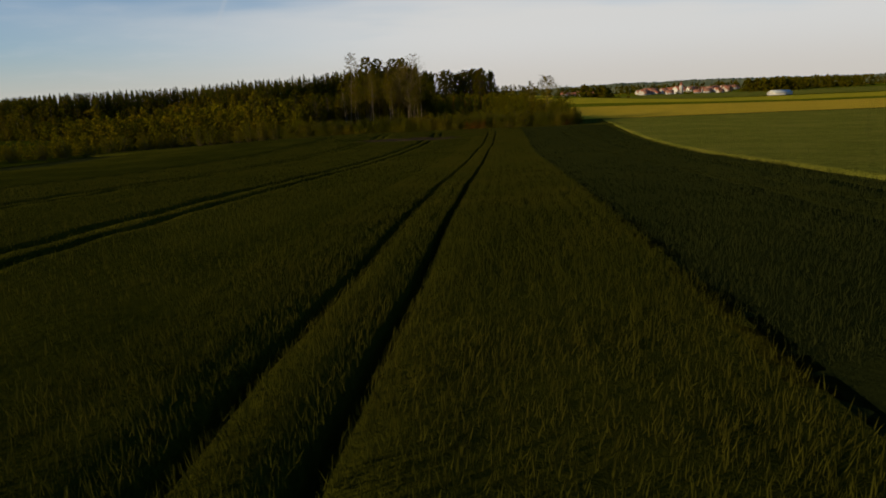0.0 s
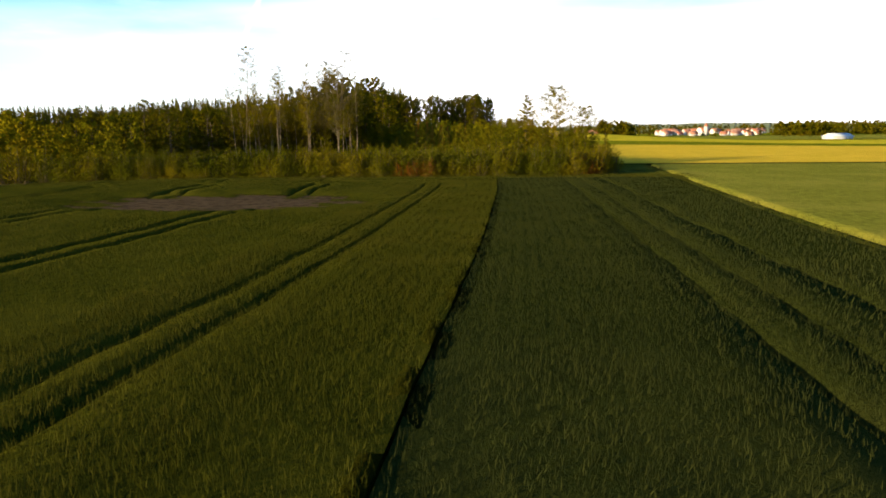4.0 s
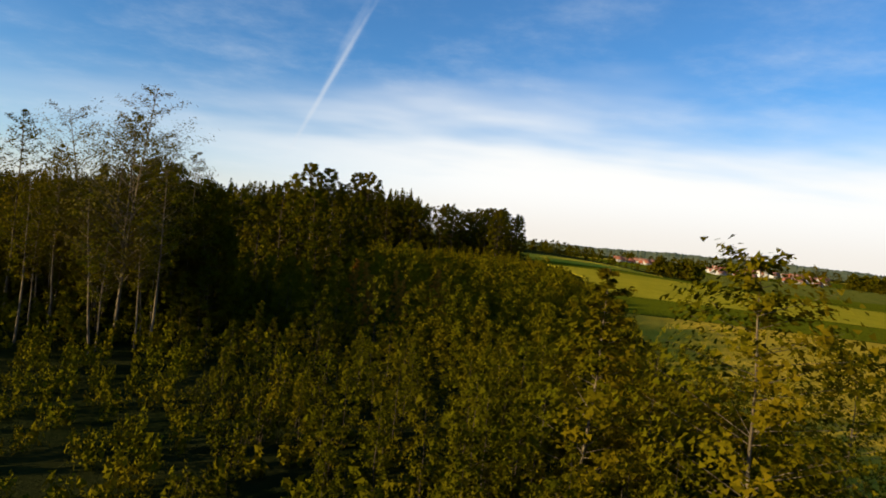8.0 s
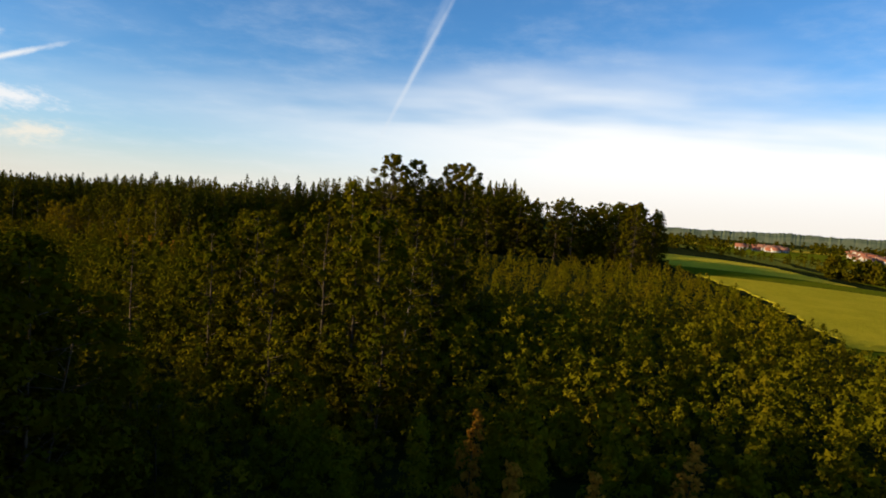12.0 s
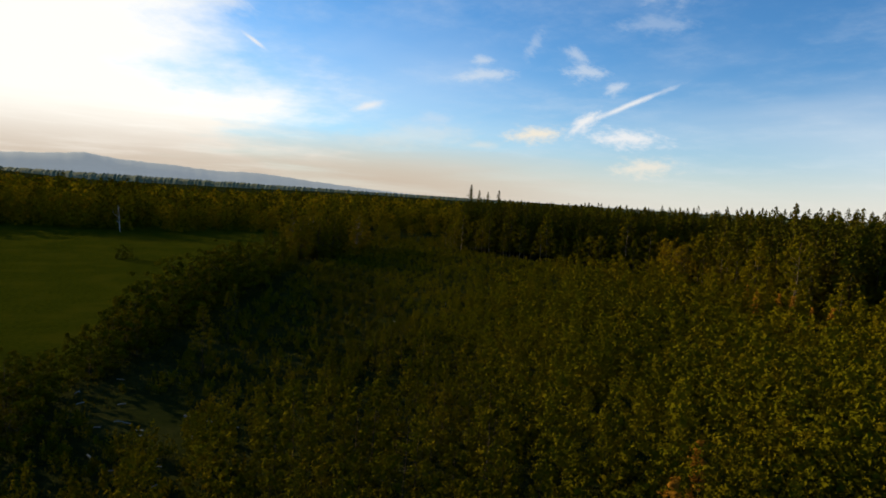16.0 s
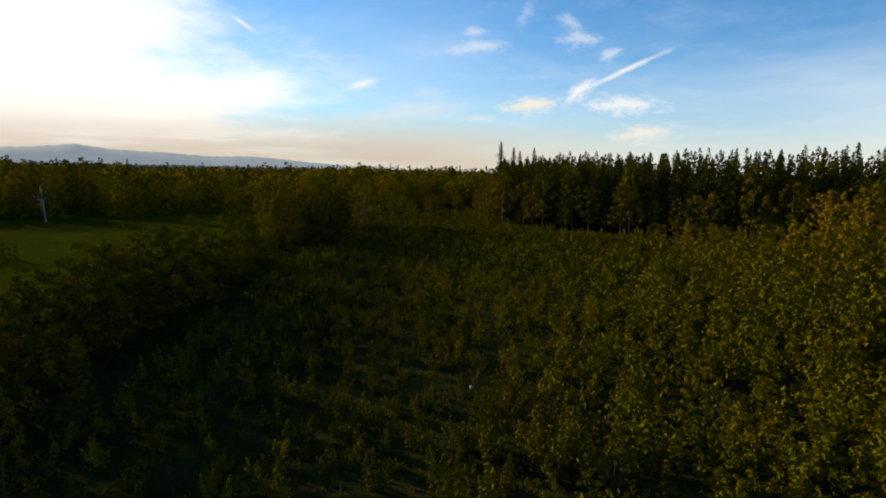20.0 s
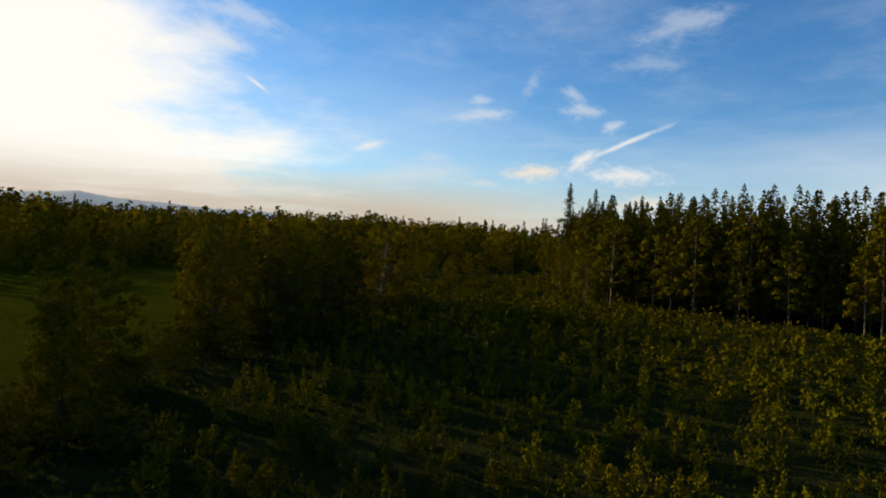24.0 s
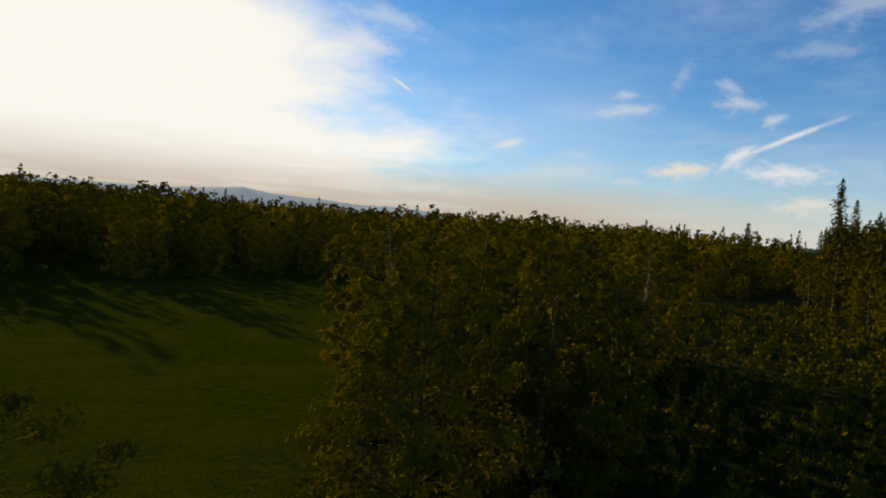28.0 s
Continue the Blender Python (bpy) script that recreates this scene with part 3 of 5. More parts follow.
def crop_surface(name, trams, tread, left, right, up, ys, material, label, sway, skip=None):
    """A crop's canopy as a skin with its wheel tracks sunk in it and steep edges. left, right: offsets from the boundary by y."""
    us = [(0.0, 0.0), (0.12, up * 0.8), (0.4, up)]
    fixed = []
    for t in sorted(trams):
        wide, low = tread
        fixed += [(t - wide - 0.12, up), (t - wide, (up + low) / 2), (t - wide * 0.6, low), (t + wide * 0.6, low), (t + wide, (up + low) / 2), (t + wide + 0.12, up)]
    marks = sorted(t for t, _ in fixed)
    rows = []
    for y in ys:
        a, b = left(y), right(y)
        cols = [(a, 0.0), (a + 0.10, up * 0.8), (a + 0.4, up)]
        cols += [(u + tracks_wander(y), h) for u, h in fixed]
        filler = [(u, up) for u in np.arange(math.ceil(min(marks)) - 12, max(marks) + 10, 1.0)
                  if all(abs(u - t) > 0.75 for t in trams)]
        cols += filler
        cols += [(b - 0.4, up), (b - 0.10, up * 0.8), (b, 0.0)]
        cols = [(min(max(u, a), b), h) for u, h in cols]
        cols[0], cols[-1] = (a, 0.0), (b, 0.0)
        cols = [cols[0], cols[1], cols[2]] + sorted(cols[3:-3], key=lambda c: c[0]) + cols[-3:]
        w = bend(y) if sway else 0.0
        for u, h in cols:
            x = boundary(y) + u - w * min(1.0, max(0.0, -u / 6.0))
            ripple = 0.06 * math.sin(x * 1.3 + 2 * math.sin(y * 0.31)) * math.sin(y * 0.9 + math.sin(x * 0.5)) if h == up else 0.0
            worn = 0.15 + 0.85 * smooth(0.75, 1.9, patch_depth(x, y)) if sway else 1.0
            rows.append((x, y, ground(x, y) + (h + ripple) * worn))
    n = len(rows) // len(ys)
    v = np.array(rows)
    i = (np.arange(len(ys) - 1)[:, None] * n + np.arange(n - 1)).ravel()
    f = np.column_stack([i, i + 1, i + n + 1, i + n])
    if skip is not None:
        c = v[f].mean(1)
        f = f[~skip(c[:, 0], c[:, 1])]
    used, f = np.unique(f, return_inverse=True)
    ob = new(name, mesh_of(name, v[used], f.reshape(-1, 4), material, False))
    return tagged(ob, label, "crop field", kind="structure")


ROWS_Y = np.concatenate([np.arange(-60, 0, 3.0), np.arange(0, 160, 0.8), np.arange(160, 172.1, 0.3)])
crop_surface("barley_field", BARLEY_TRAMS, (TRAM, 0.06), lambda y: -78.0 - 0.2 * max(0, y - 60), lambda y: 0.0, BARLEY_UP, ROWS_Y, BARLEY_SKIN,
             "yellow-green barley field with dark wheel tracks", True, patch_mask)
crop_surface("wheat_field", WHEAT_TRAMS, (0.10, 0.20), lambda y: 0.04, lambda y: baulk(y) - boundary(y) - 1.0, WHEAT_UP, ROWS_Y, WHEAT_SKIN,
             "blue-green wheat field with narrow wheel tracks", False)
tagged(sheet("bare_soil", -26, 8, 134, 158, 68, 48, 0.05, SOIL), "bare brown earth patch in the barley", "soil", kind="structure")
tagged(sheet("grass_verge", -95, 60, 171.5, 181, 60, 8, lambda x, y: 0.12 + 0.06 * np.sin(x * 1.7 + y), TRACK_SKIN),
       "yellowish grass verge along the edge of the wood", "verge", kind="structure")

tagged(sheet("grass_corner", 33, 50, 180.5, 209, 22, 34, lambda x, y: 0.10 + 0.05 * np.sin(x * 1.9 + y), TRACK_SKIN, lambda x, y: (x > wood_edge(y) - 4) & (x < baulk(y) + 0.5)),
       "grassy corner between the wood and the field path", "verge", kind="structure")


def make_baulk():
    v, ys = [], np.arange(-60, 206, 2.0)
    for y in ys:
        for k, h in ((-0.9, 0.02), (-0.5, 0.22), (0.4, 0.2), (0.9, 0.02)):
            x = baulk(y) + k + 0.15 * math.sin(y * 0.4)
            v.append((x, y, ground(x, y) + h))
    i = (np.arange(len(ys) - 1)[:, None] * 4 + np.arange(3)).ravel()
    tagged(new("grass_baulk", mesh_of("grass_baulk", v, np.column_stack([i, i + 1, i + 5, i + 4]), TRACK_SKIN, True)),
           "narrow strip of pale grass between two fields", "verge", kind="structure")


make_baulk()


def east_field(name, y0, y1, lift, material, label, x1=640, slant=0.0):
    """A field east of the wheat or of the wood, with a steep near edge that follows theirs."""
    ys = np.arange(y0, y1 + 0.1, min(4.0, (y1 - y0) / 6))
    v = []
    for y in ys:
        edge = baulk(y) + 1.2 if y < 206.8 else float(wood_edge(y)) + 0.6 + 0.9 * math.sin(y * 0.31) + 0.6 * math.sin(y * 0.83)
        for i, off in enumerate((0.0, 0.15, 1.0, 3, 7, 14, 25, 40, 60, 90, 130, 180, 250, 340, 450, x1)):
            x = edge + min(off, x1)
            v.append((x, y, ground(x, y) + (lift if i else 0.0)))
    i = (np.arange(len(ys) - 1)[:, None] * 16 + np.arange(15)).ravel()
    tagged(new(name, mesh_of(name, v, np.column_stack([i, i + 1, i + 17, i + 16]), material, True)), label, "field", kind="structure")


east_field("green_field_near", -60, 206.6, 0.3, GREEN_SKIN, "green cereal field beyond the grass strip")
east_field("yellow_field", 207, 303.6, 0.3, YELLOW_SKIN, "yellowing barley field beside the wood")
east_field("dark_field", 304, 340.6, 0.28, DARK_SKIN, "dark green field strip")
east_field("light_field", 341, 441.6, 0.26, LIGHT_SKIN, "light green field strip with yellow patches")
east_field("dark_field_far", 442, 465.6, 0.26, DARK_SKIN, "dark green field strip far off")
east_field("rape_field", 466, 535, 0.3, RAPE_SKIN, "bright yellow flowering field", 60)
tagged(sheet("green_field_far", 115, 900, 466, 640, 60, 30, 0.5, DARK_SKIN), "green field on the rise", "field", kind="structure")
tagged(sheet("meadow_far", 20, 900, 645, 900, 60, 30, 0.4, GREEN_SKIN), "green field far off", "field", kind="structure")
tagged(sheet("dark_field_valley", 60, 1100, 905, 1150, 60, 30, 0.4, DARK_SKIN), "dark green field below the village", "field", kind="structure")
tagged(sheet("yellow_field_valley", 100, 1300, 1155, 1300, 60, 20, 0.4, YELLOW_SKIN), "yellow field below the village", "field", kind="structure")
tagged(sheet("green_field_valley", -100, 1500, 1305, 1800, 60, 30, 0.4, GREEN_SKIN), "green land round the village", "field", kind="structure")


def hedge_line(x):
    """The tree row between the clearing and the western meadow."""
    return 250 - 0.418 * (x + 85)


def make_meadow():
    """The meadow's sheet, whose edge follows the tree row."""
    v, nx, ny = [], 110, 60
    for x in np.linspace(-405, -96, nx + 1):
        far, near = hedge_line(x) - 0.5 + 0.6 * math.sin(x * 0.7), max(60.0, -50 - 0.9 * (x + 96))
        for k in np.linspace(0, 1, ny + 1):
            y = near + (far - near) * (1 - (1 - k) ** 1.5)
            v.append((x, y, ground(x, y) + 0.16 - 0.14 * k ** 12))
    i = (np.arange(nx)[:, None] * (ny + 1) + np.arange(ny)).ravel()
    f = np.column_stack([i, i + ny + 1, i + ny + 2, i + 1])
    tagged(new("west_meadow", mesh_of("west_meadow", v, f, MEADOW_SKIN, True)), "mown green meadow behind the tree row", "meadow", kind="structure")


make_meadow()

# ---- crops as plants ----


def crop_plants(name, count, u0, u1, y0, y1, up, trams, size, material, label, seed, above=0.1, slim=0.16, gap=0.06):
    rng = np.random.default_rng(seed)
    y = rng.uniform(y0, y1, count)
    u = rng.uniform(u0, u1, count)
    clear = np.ones(count, bool)
    for t in trams:
        clear &= np.abs(u - t - tracks_wander(y)) > TRAM + gap
    clear &= np.abs(u - 3.0 - tracks_wander(y)) > 0.03      # a gap of the seed drill
    w = bend(y) * np.clip(-u / 6.0, 0, 1) * (u < 0)
    x = boundary(y) + u - w
    clear &= ~patch_mask(x, y) & (x < baulk(y) - 1.1)
    # rows of the seed drill, and thin and thick places
    thick = 0.55 + 0.25 * np.sin(u * 9.7) + 0.3 * np.sin(x * 0.8 + 2 * np.sin(y * 0.35)) * np.sin(y * 0.6)
    clear &= rng.uniform(0, 1, count) < np.clip(thick + 0.25, 0.25, 1)
    x, y = x[clear], y[clear]
    worn = smooth(0.8, 2.2, patch_depth(x, y))
    keep = rng.uniform(0, 1, len(x)) < 0.15 + 0.85 * worn
    x, y, worn = x[keep], y[keep], worn[keep]
    p = np.column_stack([x, y, ground_many(x, y) + (up + rng.normal(above, 0.05, len(x))) * (0.35 + 0.65 * worn)])
    lean = np.column_stack([0.25 * np.sin(x * 0.5 + y * 0.2) + 0.12, 0.2 * np.sin(y * 0.4), 0.5 + 2.4 * worn])
    v, f = leaves(p, lean, size, rng, slim=slim)
    tagged(new(name, mesh_of(name, v, f, material)), label, "crop", kind="stuff")


crop_plants("barley_plants", 470000, -11.5, -0.02, 4, 171.5, BARLEY_UP, BARLEY_TRAMS, 0.25, BARLEY, "upright green barley with pale ears", 11, 0.06, 0.065)
crop_plants("wheat_plants", 310000, 0.1, 12, 9, 171.5, WHEAT_UP, WHEAT_TRAMS, 0.23, WHEAT, "upright blue-green wheat", 12, 0.05, 0.07, 0.02)
crop_plants("barley_plants_far", 230000, -48, -11.5, 4, 171.5, BARLEY_UP, BARLEY_TRAMS, 0.26, BARLEY, "green barley with pale ears", 13, 0.05, 0.10, 0.25)
crop_plants("wheat_plants_far", 75000, 12, 24, 20, 171.5, WHEAT_UP, WHEAT_TRAMS, 0.28, WHEAT, "blue-green wheat", 14, 0.05, 0.13, 0.06)


def verge_grass():
    """Tufts of tall grass on the verge and on the strip between the fields."""
    rng = np.random.default_rng(62)
    x, y = rng.uniform(-50, 46, 42000), rng.uniform(171.4, 180.5, 42000)
    yb = rng.uniform(40, 200, 4500)
    xb = baulk(yb) + rng.normal(0, 0.45, 4500) + 0.15 * np.sin(yb * 0.4)
    x, y = np.concatenate([x, xb]), np.concatenate([y, yb])
    k = rng.uniform(0, 1, len(x)) < 0.55 + 0.45 * np.sin(x * 0.9 + 2 * np.sin(y * 0.8)) * np.sin(y * 1.1)
    x, y = x[k], y[k]
    p = np.column_stack([x, y, ground_many(x, y) + 0.28])
    v, f = leaves(p, np.column_stack([np.full(len(x), 0.2), np.zeros(len(x)), np.full(len(x), 1.4)]), 0.34, rng, slim=0.14)
    tagged(new("verge_grass", mesh_of("verge_grass", v, f, BARLEY)), "tall yellowish grass on the field verge", "grass", kind="stuff")


verge_grass()

# ---- the wood: plants of each kind, then their places ----
R = np.random.default_rng(5)
FORMS = ("cone", "cone", "oval", "cone", "round", "cone")
YOUNG_FINE = [branching(R, 6.4, 0.06, R.uniform(2.3, 4.0), 26, 56, 0.155, 0.055, f, R.uniform(0.5, 1.1), 0.10, slim=0.55) for f in FORMS]
YOUNG_MID = [branching(R, 6.4, 0.06, R.uniform(2.5, 4.0), 24, 38, 0.175, 0.055, f, R.uniform(0.5, 1.1), 0.11, sides=3, slim=0.55) for f in FORMS]
YOUNG = [branching(R, 6.2, 0.08, R.uniform(2.8, 4.2), 16, 20, 0.31, 0.06, f, 0.8, 0.12, sides=3) for f in FORMS]
BUSH = [shrub(R, 2.1, 2.0, 4, 17, 0.38) for _ in range(5)]
BUSH_MID = [shrub(R, 2.1, R.uniform(1.4, 2.2), 6, 32, 0.25, slim=0.5) for _ in range(7)]
BUSH_FINE = [shrub(R, 2.2, R.uniform(1.4, 2.2), 9, 60, 0.19, slim=0.45) for _ in range(7)]
HEDGE = [shrub(R, 5.4, 4.4, 30, 84, 0.18, 0.05, 0.24) for _ in range(5)]
DOME = [branching(R, 5.4, 0.0, R.uniform(4.6, 5.8), 40, 36, 0.25, 0.06, "round", 0.4, 0.13, stems=3, sides=3) for _ in range(5)]
DOME_FINE = [branching(R, 5.4, 0.0, R.uniform(4.6, 5.8), 44, 64, 0.14, 0.06, "round", 0.4, 0.13, stems=3, sides=3) for _ in range(4)]
SLENDER = [branching(R, 22, 0.44, 6.8, 42, 64, 0.27, 0.17, "oval", 0.6, 0.18, clump=0) for _ in range(5)]
AIRY = [branching(R, 25.5, 0.32, 14.5, 104, 86, 0.23, 0.24, "oval", 0.8, 0.13, stems=2, clump=0) for _ in range(2)]
SPARSE = [branching(R, 14.5, 0.30, 7.4, 60, 96, 0.28, 0.12, f, 0.5, 0.12, clump=0) for f in ("round", "cone")]
LONE = [branching(R, 15, 0.05, 8.0, 64, 56, 0.24, 0.12, f, 0.45, 0.2, clump=0.8) for f in ("oval", "cone", "round")]
OAK = [branching(R, 26, 0.10, 13.5, 110, 100, 0.50, 0.42, "oval", 0.45, 0.14) for _ in range(3)]
UNDER = [branching(R, 20, 0.03, 10.5, 60, 52, 0.42, 0.3, f, 0.45, 0.14, sides=3) for f in ("oval", "round", "cone")]
BROAD = [branching(R, 20, 0.03, 10.5, 44, 40, 0.62, 0.3, f, 0.45, 0.14, sides=3) for f in ("oval", "round", "oval", "cone")]
FRINGE = [branching(R, 15, 0.22, 7.2, 34, 54, 0.36, 0.14, f, 0.5, 0.12) for f in ("oval", "oval", "round", "cone", "oval")]
MAPLE = [branching(R, 14, 0.03, 8.4, 84, 110, 0.23, 0.20, f, 0.5, 0.10, stems=2, clump=1.45) for f in ("oval", "round", "oval", "cone")]
WILLOW = [branching(R, 14, 0.0, 10.5, 100, 84, 0.34, 0.24, "round", 0.35, 0.12, stems=3) for _ in range(3)]
SPRUCE = [spruce(R, 25, 8.2, 170, 1.35, per=3) for _ in range(4)]
SPRUCE_OPEN = [spruce(R, 29, 8.4, 270, 1.05, bare=0.10, per=6, ragged=0.45) for _ in range(3)]
WOOD_LEAF = [branching(R, 17, 0.02, R.uniform(9, 13), 40, 28, 0.48, 0.3, f, 0.35, 0.30, sides=3, clump=1.25) for f in ("round", "round", "round", "oval", "round", "round")]
FAR_LEAF = [branching(R, 17, 0.02, R.uniform(9, 13), 18, 8, 1.6, 0.3, f, 0.45, 0.16, sides=3) for f in ("oval", "round", "round", "oval", "cone", "round")]
TINY_LEAF = [broadleaf(R, 15, 0.02, 10, 7, 12, 2.4, 0.3, 0.32, twigs=0, sides=3) for _ in range(4)]
FAR_SPRUCE = [spruce(R, 24, 8.4, 90, 2.4, per=2) for _ in range(4)]


def grow(name, kinds, spots, wood_mat, leaf_mat, label, category, group, crown="crown", stem="trunk", seed=1):
    """Separate plants, each a thing: spots are rows of x, y, scale, tall."""
    rng = np.random.default_rng(seed)
    models = {}
    made = []
    for x, y, s, tall in spots:
        k = int(rng.integers(len(kinds)))
        spin = rng.uniform(0, 2 * math.pi)
        first = k not in models
        if first:
            models[k] = make_tree(name, kinds[k], wood_mat, leaf_mat, label, category, group, crown, stem)
        made.append(place(models[k], x, y, s, spin, first, tall=tall))
    return made


# hedge-like front of the wood
front = []
for i in range(190):
    x = -46 + 81 * i / 189 + R.uniform(-0.6, 0.6)
    front.append((x, 180.6 + R.uniform(-1.5, 1.9) + 0.06 * max(0, x - 28) ** 2, R.uniform(0.72, 0.88), R.uniform(0.9, 1.05)))
for a, b in ((-46, 183), (-50, 184), (-54, 185), (-58, 186), (-62, 187), (-66, 188), (-70, 188.5), (-74, 189), (-78, 189.5), (-82, 190), (-85, 188), (-88, 184),
             (-91, 180), (-94, 176), (-97, 172), (-101, 168), (-105, 164), (-109, 159), (-113, 154), (-117, 149)):
    front.append((a + R.uniform(-0.7, 0.7), b - 1.5 + R.uniform(-0.7, 0.7), R.uniform(0.85, 1.15), R.uniform(0.9, 1.1)))
for i in range(16):
    front.append((float(wood_edge(184 + i * 2.6)) - 1.6 + R.uniform(-0.6, 0.6), 184 + i * 2.6, R.uniform(0.72, 0.95), R.uniform(0.85, 1.05)))
grow("hedge_shrub", HEDGE, front, BARK, LEAF_SHRUB, "dense green shrub in the hedge-like edge of a wood", "shrub", "shrubs of the wood edge", "foliage", "stem", 21)
grow("dry_shrub", [HEDGE[0]], [(6.6, 178.7, 0.62, 1.0), (8.8, 178.6, 0.58, 1.05), (4.6, 178.9, 0.5, 1.1), (31.5, 180.0, 0.6, 1.0), (33.2, 180.9, 0.55, 1.0)],
     BARK, RUST, "low shrub with dry red-brown leaves", "shrub", "dry shrubs of the wood edge", "foliage", "stem", 22)

WOOD = [(-118, 150), (-98, 172), (-86, 192), (-44, 186), (32, 185), (37, 230), (41, 285), (46, 345), (46, 400), (26, 440), (-50, 400), (-105, 402),
        (-190, 402), (-252, 390), (-315, 421), (-303, 368), (-275, 344), (-262, 337), (-150, 286), (-118, 271), (-92, 258), (-104, 230), (-128, 180)]


def growth(x, y):
    """How tall the young growth stands."""
    east = smooth(-15, 25, x + y - 190 + 6 * np.sin(x * 0.09) * np.sin(y * 0.11))
    south = smooth(262, 240, y)
    hollow = smooth(241, 224, y) * smooth(-50, -38, x) * (4.3 - 2.9 * smooth(2, 18, x))
    tall = 2.0 + 4.6 * np.maximum(east, south) + 2.2 * south * smooth(-40, -60, x) - hollow
    tall = np.minimum(tall, 4.2 + 4.6 * smooth(187, 193, y))
    rim = 1.0 - 0.45 * smooth(14, 2, wood_edge(y) - x)
    return tall * rim * (1.0 - 0.42 * smooth(290, 370, y) * smooth(-75, -45, x))


STRIP = [(24, 186), (12, 215), (0, 240), (-30, 264), (-95, 294), (-200, 322)]


def from_strip(x, y):
    """How far a place lies from the strip through the middle of the wood."""
    best = np.full(np.shape(x), 1e9)
    for (ax, ay), (bx, by) in zip(STRIP, STRIP[1:]):
        t = np.clip(((x - ax) * (bx - ax) + (y - ay) * (by - ay)) / ((bx - ax) ** 2 + (by - ay) ** 2), 0, 1)
        best = np.minimum(best, np.hypot(x - ax - t * (bx - ax), y - ay - t * (by - ay)))
    return best


x, y = jittered(WOOD, 2.35, R)
h = growth(x, y)
low = h < 3.4
track = (np.abs(y - hedge_line(x) - 7.5) < 1.9) & (x < -110)
bare = ((x + 98) / 8) ** 2 + ((y - 268) / 4.5) ** 2 < 1
low &= ~track & ~bare & (R.uniform(0, 1, len(x)) < 0.9)
lx, ly, lh = x[low], y[low], h[low]
order = np.argsort(from_strip(lx, ly))
pick, rest = order[:290], order[290:]
close = rest[from_strip(lx[rest], ly[rest]) < 32]
rest = np.setdiff1d(rest, close)


def sized(xs, ys, hs, model, lo=0.65, hi=1.3):
    return [(a, b, float(c) / model * R.uniform(lo, hi), R.uniform(0.85, 1.2)) for a, b, c in zip(xs, ys, hs)]


grow("young_shrub", BUSH_FINE, sized(lx[pick], ly[pick], lh[pick], 2.2), BARK, LEAF_SHRUB, "low leafy green shrub in a regrowing clearing", "shrub", "shrubs of the clearing", "foliage", "stem", 23)
scatter("clearing_scrub_near", BUSH_MID, sized(lx[close], ly[close], lh[close], 2.1), LEAF_SHRUB, "low green scrub with dark gaps in a regrowing clearing", "scrub")
scatter("clearing_scrub", BUSH, sized(lx[rest], ly[rest], lh[rest], 2.1), LEAF_SHRUB, "low green scrub covering a regrowing clearing", "scrub")

x, y = jittered(WOOD, 3.35, R)
h = growth(x, y)
DRY = [(5.0, 255.5, 1.1, 1.05), (13.2, 262.7, 1.1, 1.0), (8.5, 258, 0.95, 1.1), (2.0, 262, 0.95, 1.2), (10.5, 252, 0.9, 1.1), (6.4, 252.5, 0.9, 1.1), (15, 258, 0.85, 1.1)]
tall = (h >= 3.4) & (R.uniform(0, 1, len(x)) < 0.95)
for dx, dy, _, _ in DRY:
    tall &= (x - dx) ** 2 + ((y - dy + 2.0) * 0.6) ** 2 > 4.5
tx, ty, th = x[tall], y[tall], h[tall]
order = np.argsort(from_strip(tx, ty))
near, rest = order[:290], order[290:]
grow("young_tree", YOUNG_FINE, sized(tx[near], ty[near], th[near], 6.4, 0.5, 1.3), BARK, LEAF_YOUNG, "young leafy green tree in a dense thicket", "tree", "young trees of the thicket", seed=24)
away = from_strip(tx[rest], ty[rest])
close, back = rest[away < 27], rest[away > 62]
rest = rest[(away >= 27) & (away <= 62)]
scatter("young_wood_near", YOUNG_MID, sized(tx[close], ty[close], th[close], 6.4, 0.5, 1.35), LEAF_YOUNG, "dense thicket of leafy young trees of mixed height", "thicket")
scatter("young_wood", YOUNG, sized(tx[rest], ty[rest], th[rest], 6.2, 0.5, 1.35), LEAF_YOUNG, "dense thicket of young green trees", "thicket")
# lighter leaf than the nearer thicket: its brighter, hazier light put into the colour
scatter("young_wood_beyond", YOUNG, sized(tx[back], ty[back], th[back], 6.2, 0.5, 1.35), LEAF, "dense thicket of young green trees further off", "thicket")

# scrub under the young trees
x, y = jittered(WOOD, 2.9, R)
h = growth(x, y)
k = (h >= 3.4) & (from_strip(x, y) < 52)
scatter("thicket_undergrowth", BUSH, sized(x[k], y[k], np.full(k.sum(), 2.6), 2.1, 0.6, 1.3), LEAF_SHRUB, "dark green undergrowth between young trees", "undergrowth")

# bushy eastern margin of the wood
margin = []
for i in range(150):
    b = 184 + 160 * i / 149
    margin.append((float(wood_edge(b)) - 2.5 - R.uniform(0, 5) + 2.0 * (i % 3 == 0), b, R.uniform(0.38, 1.0) * (1 - 0.35 * float(smooth(240, 320, b))), R.uniform(0.85, 1.15)))
for a, b in zip(*jittered([(17, 186), (35, 186), (38, 226), (22, 230)], 3.2, R)):
    margin.append((a, b, R.uniform(0.7, 1.15), R.uniform(0.9, 1.1)))
grow("margin_tree", YOUNG_FINE[:4], margin[:298], BARK, LEAF_YOUNG, "bushy young tree at the margin of a wood", "tree", "young trees of the wood margin", seed=45)

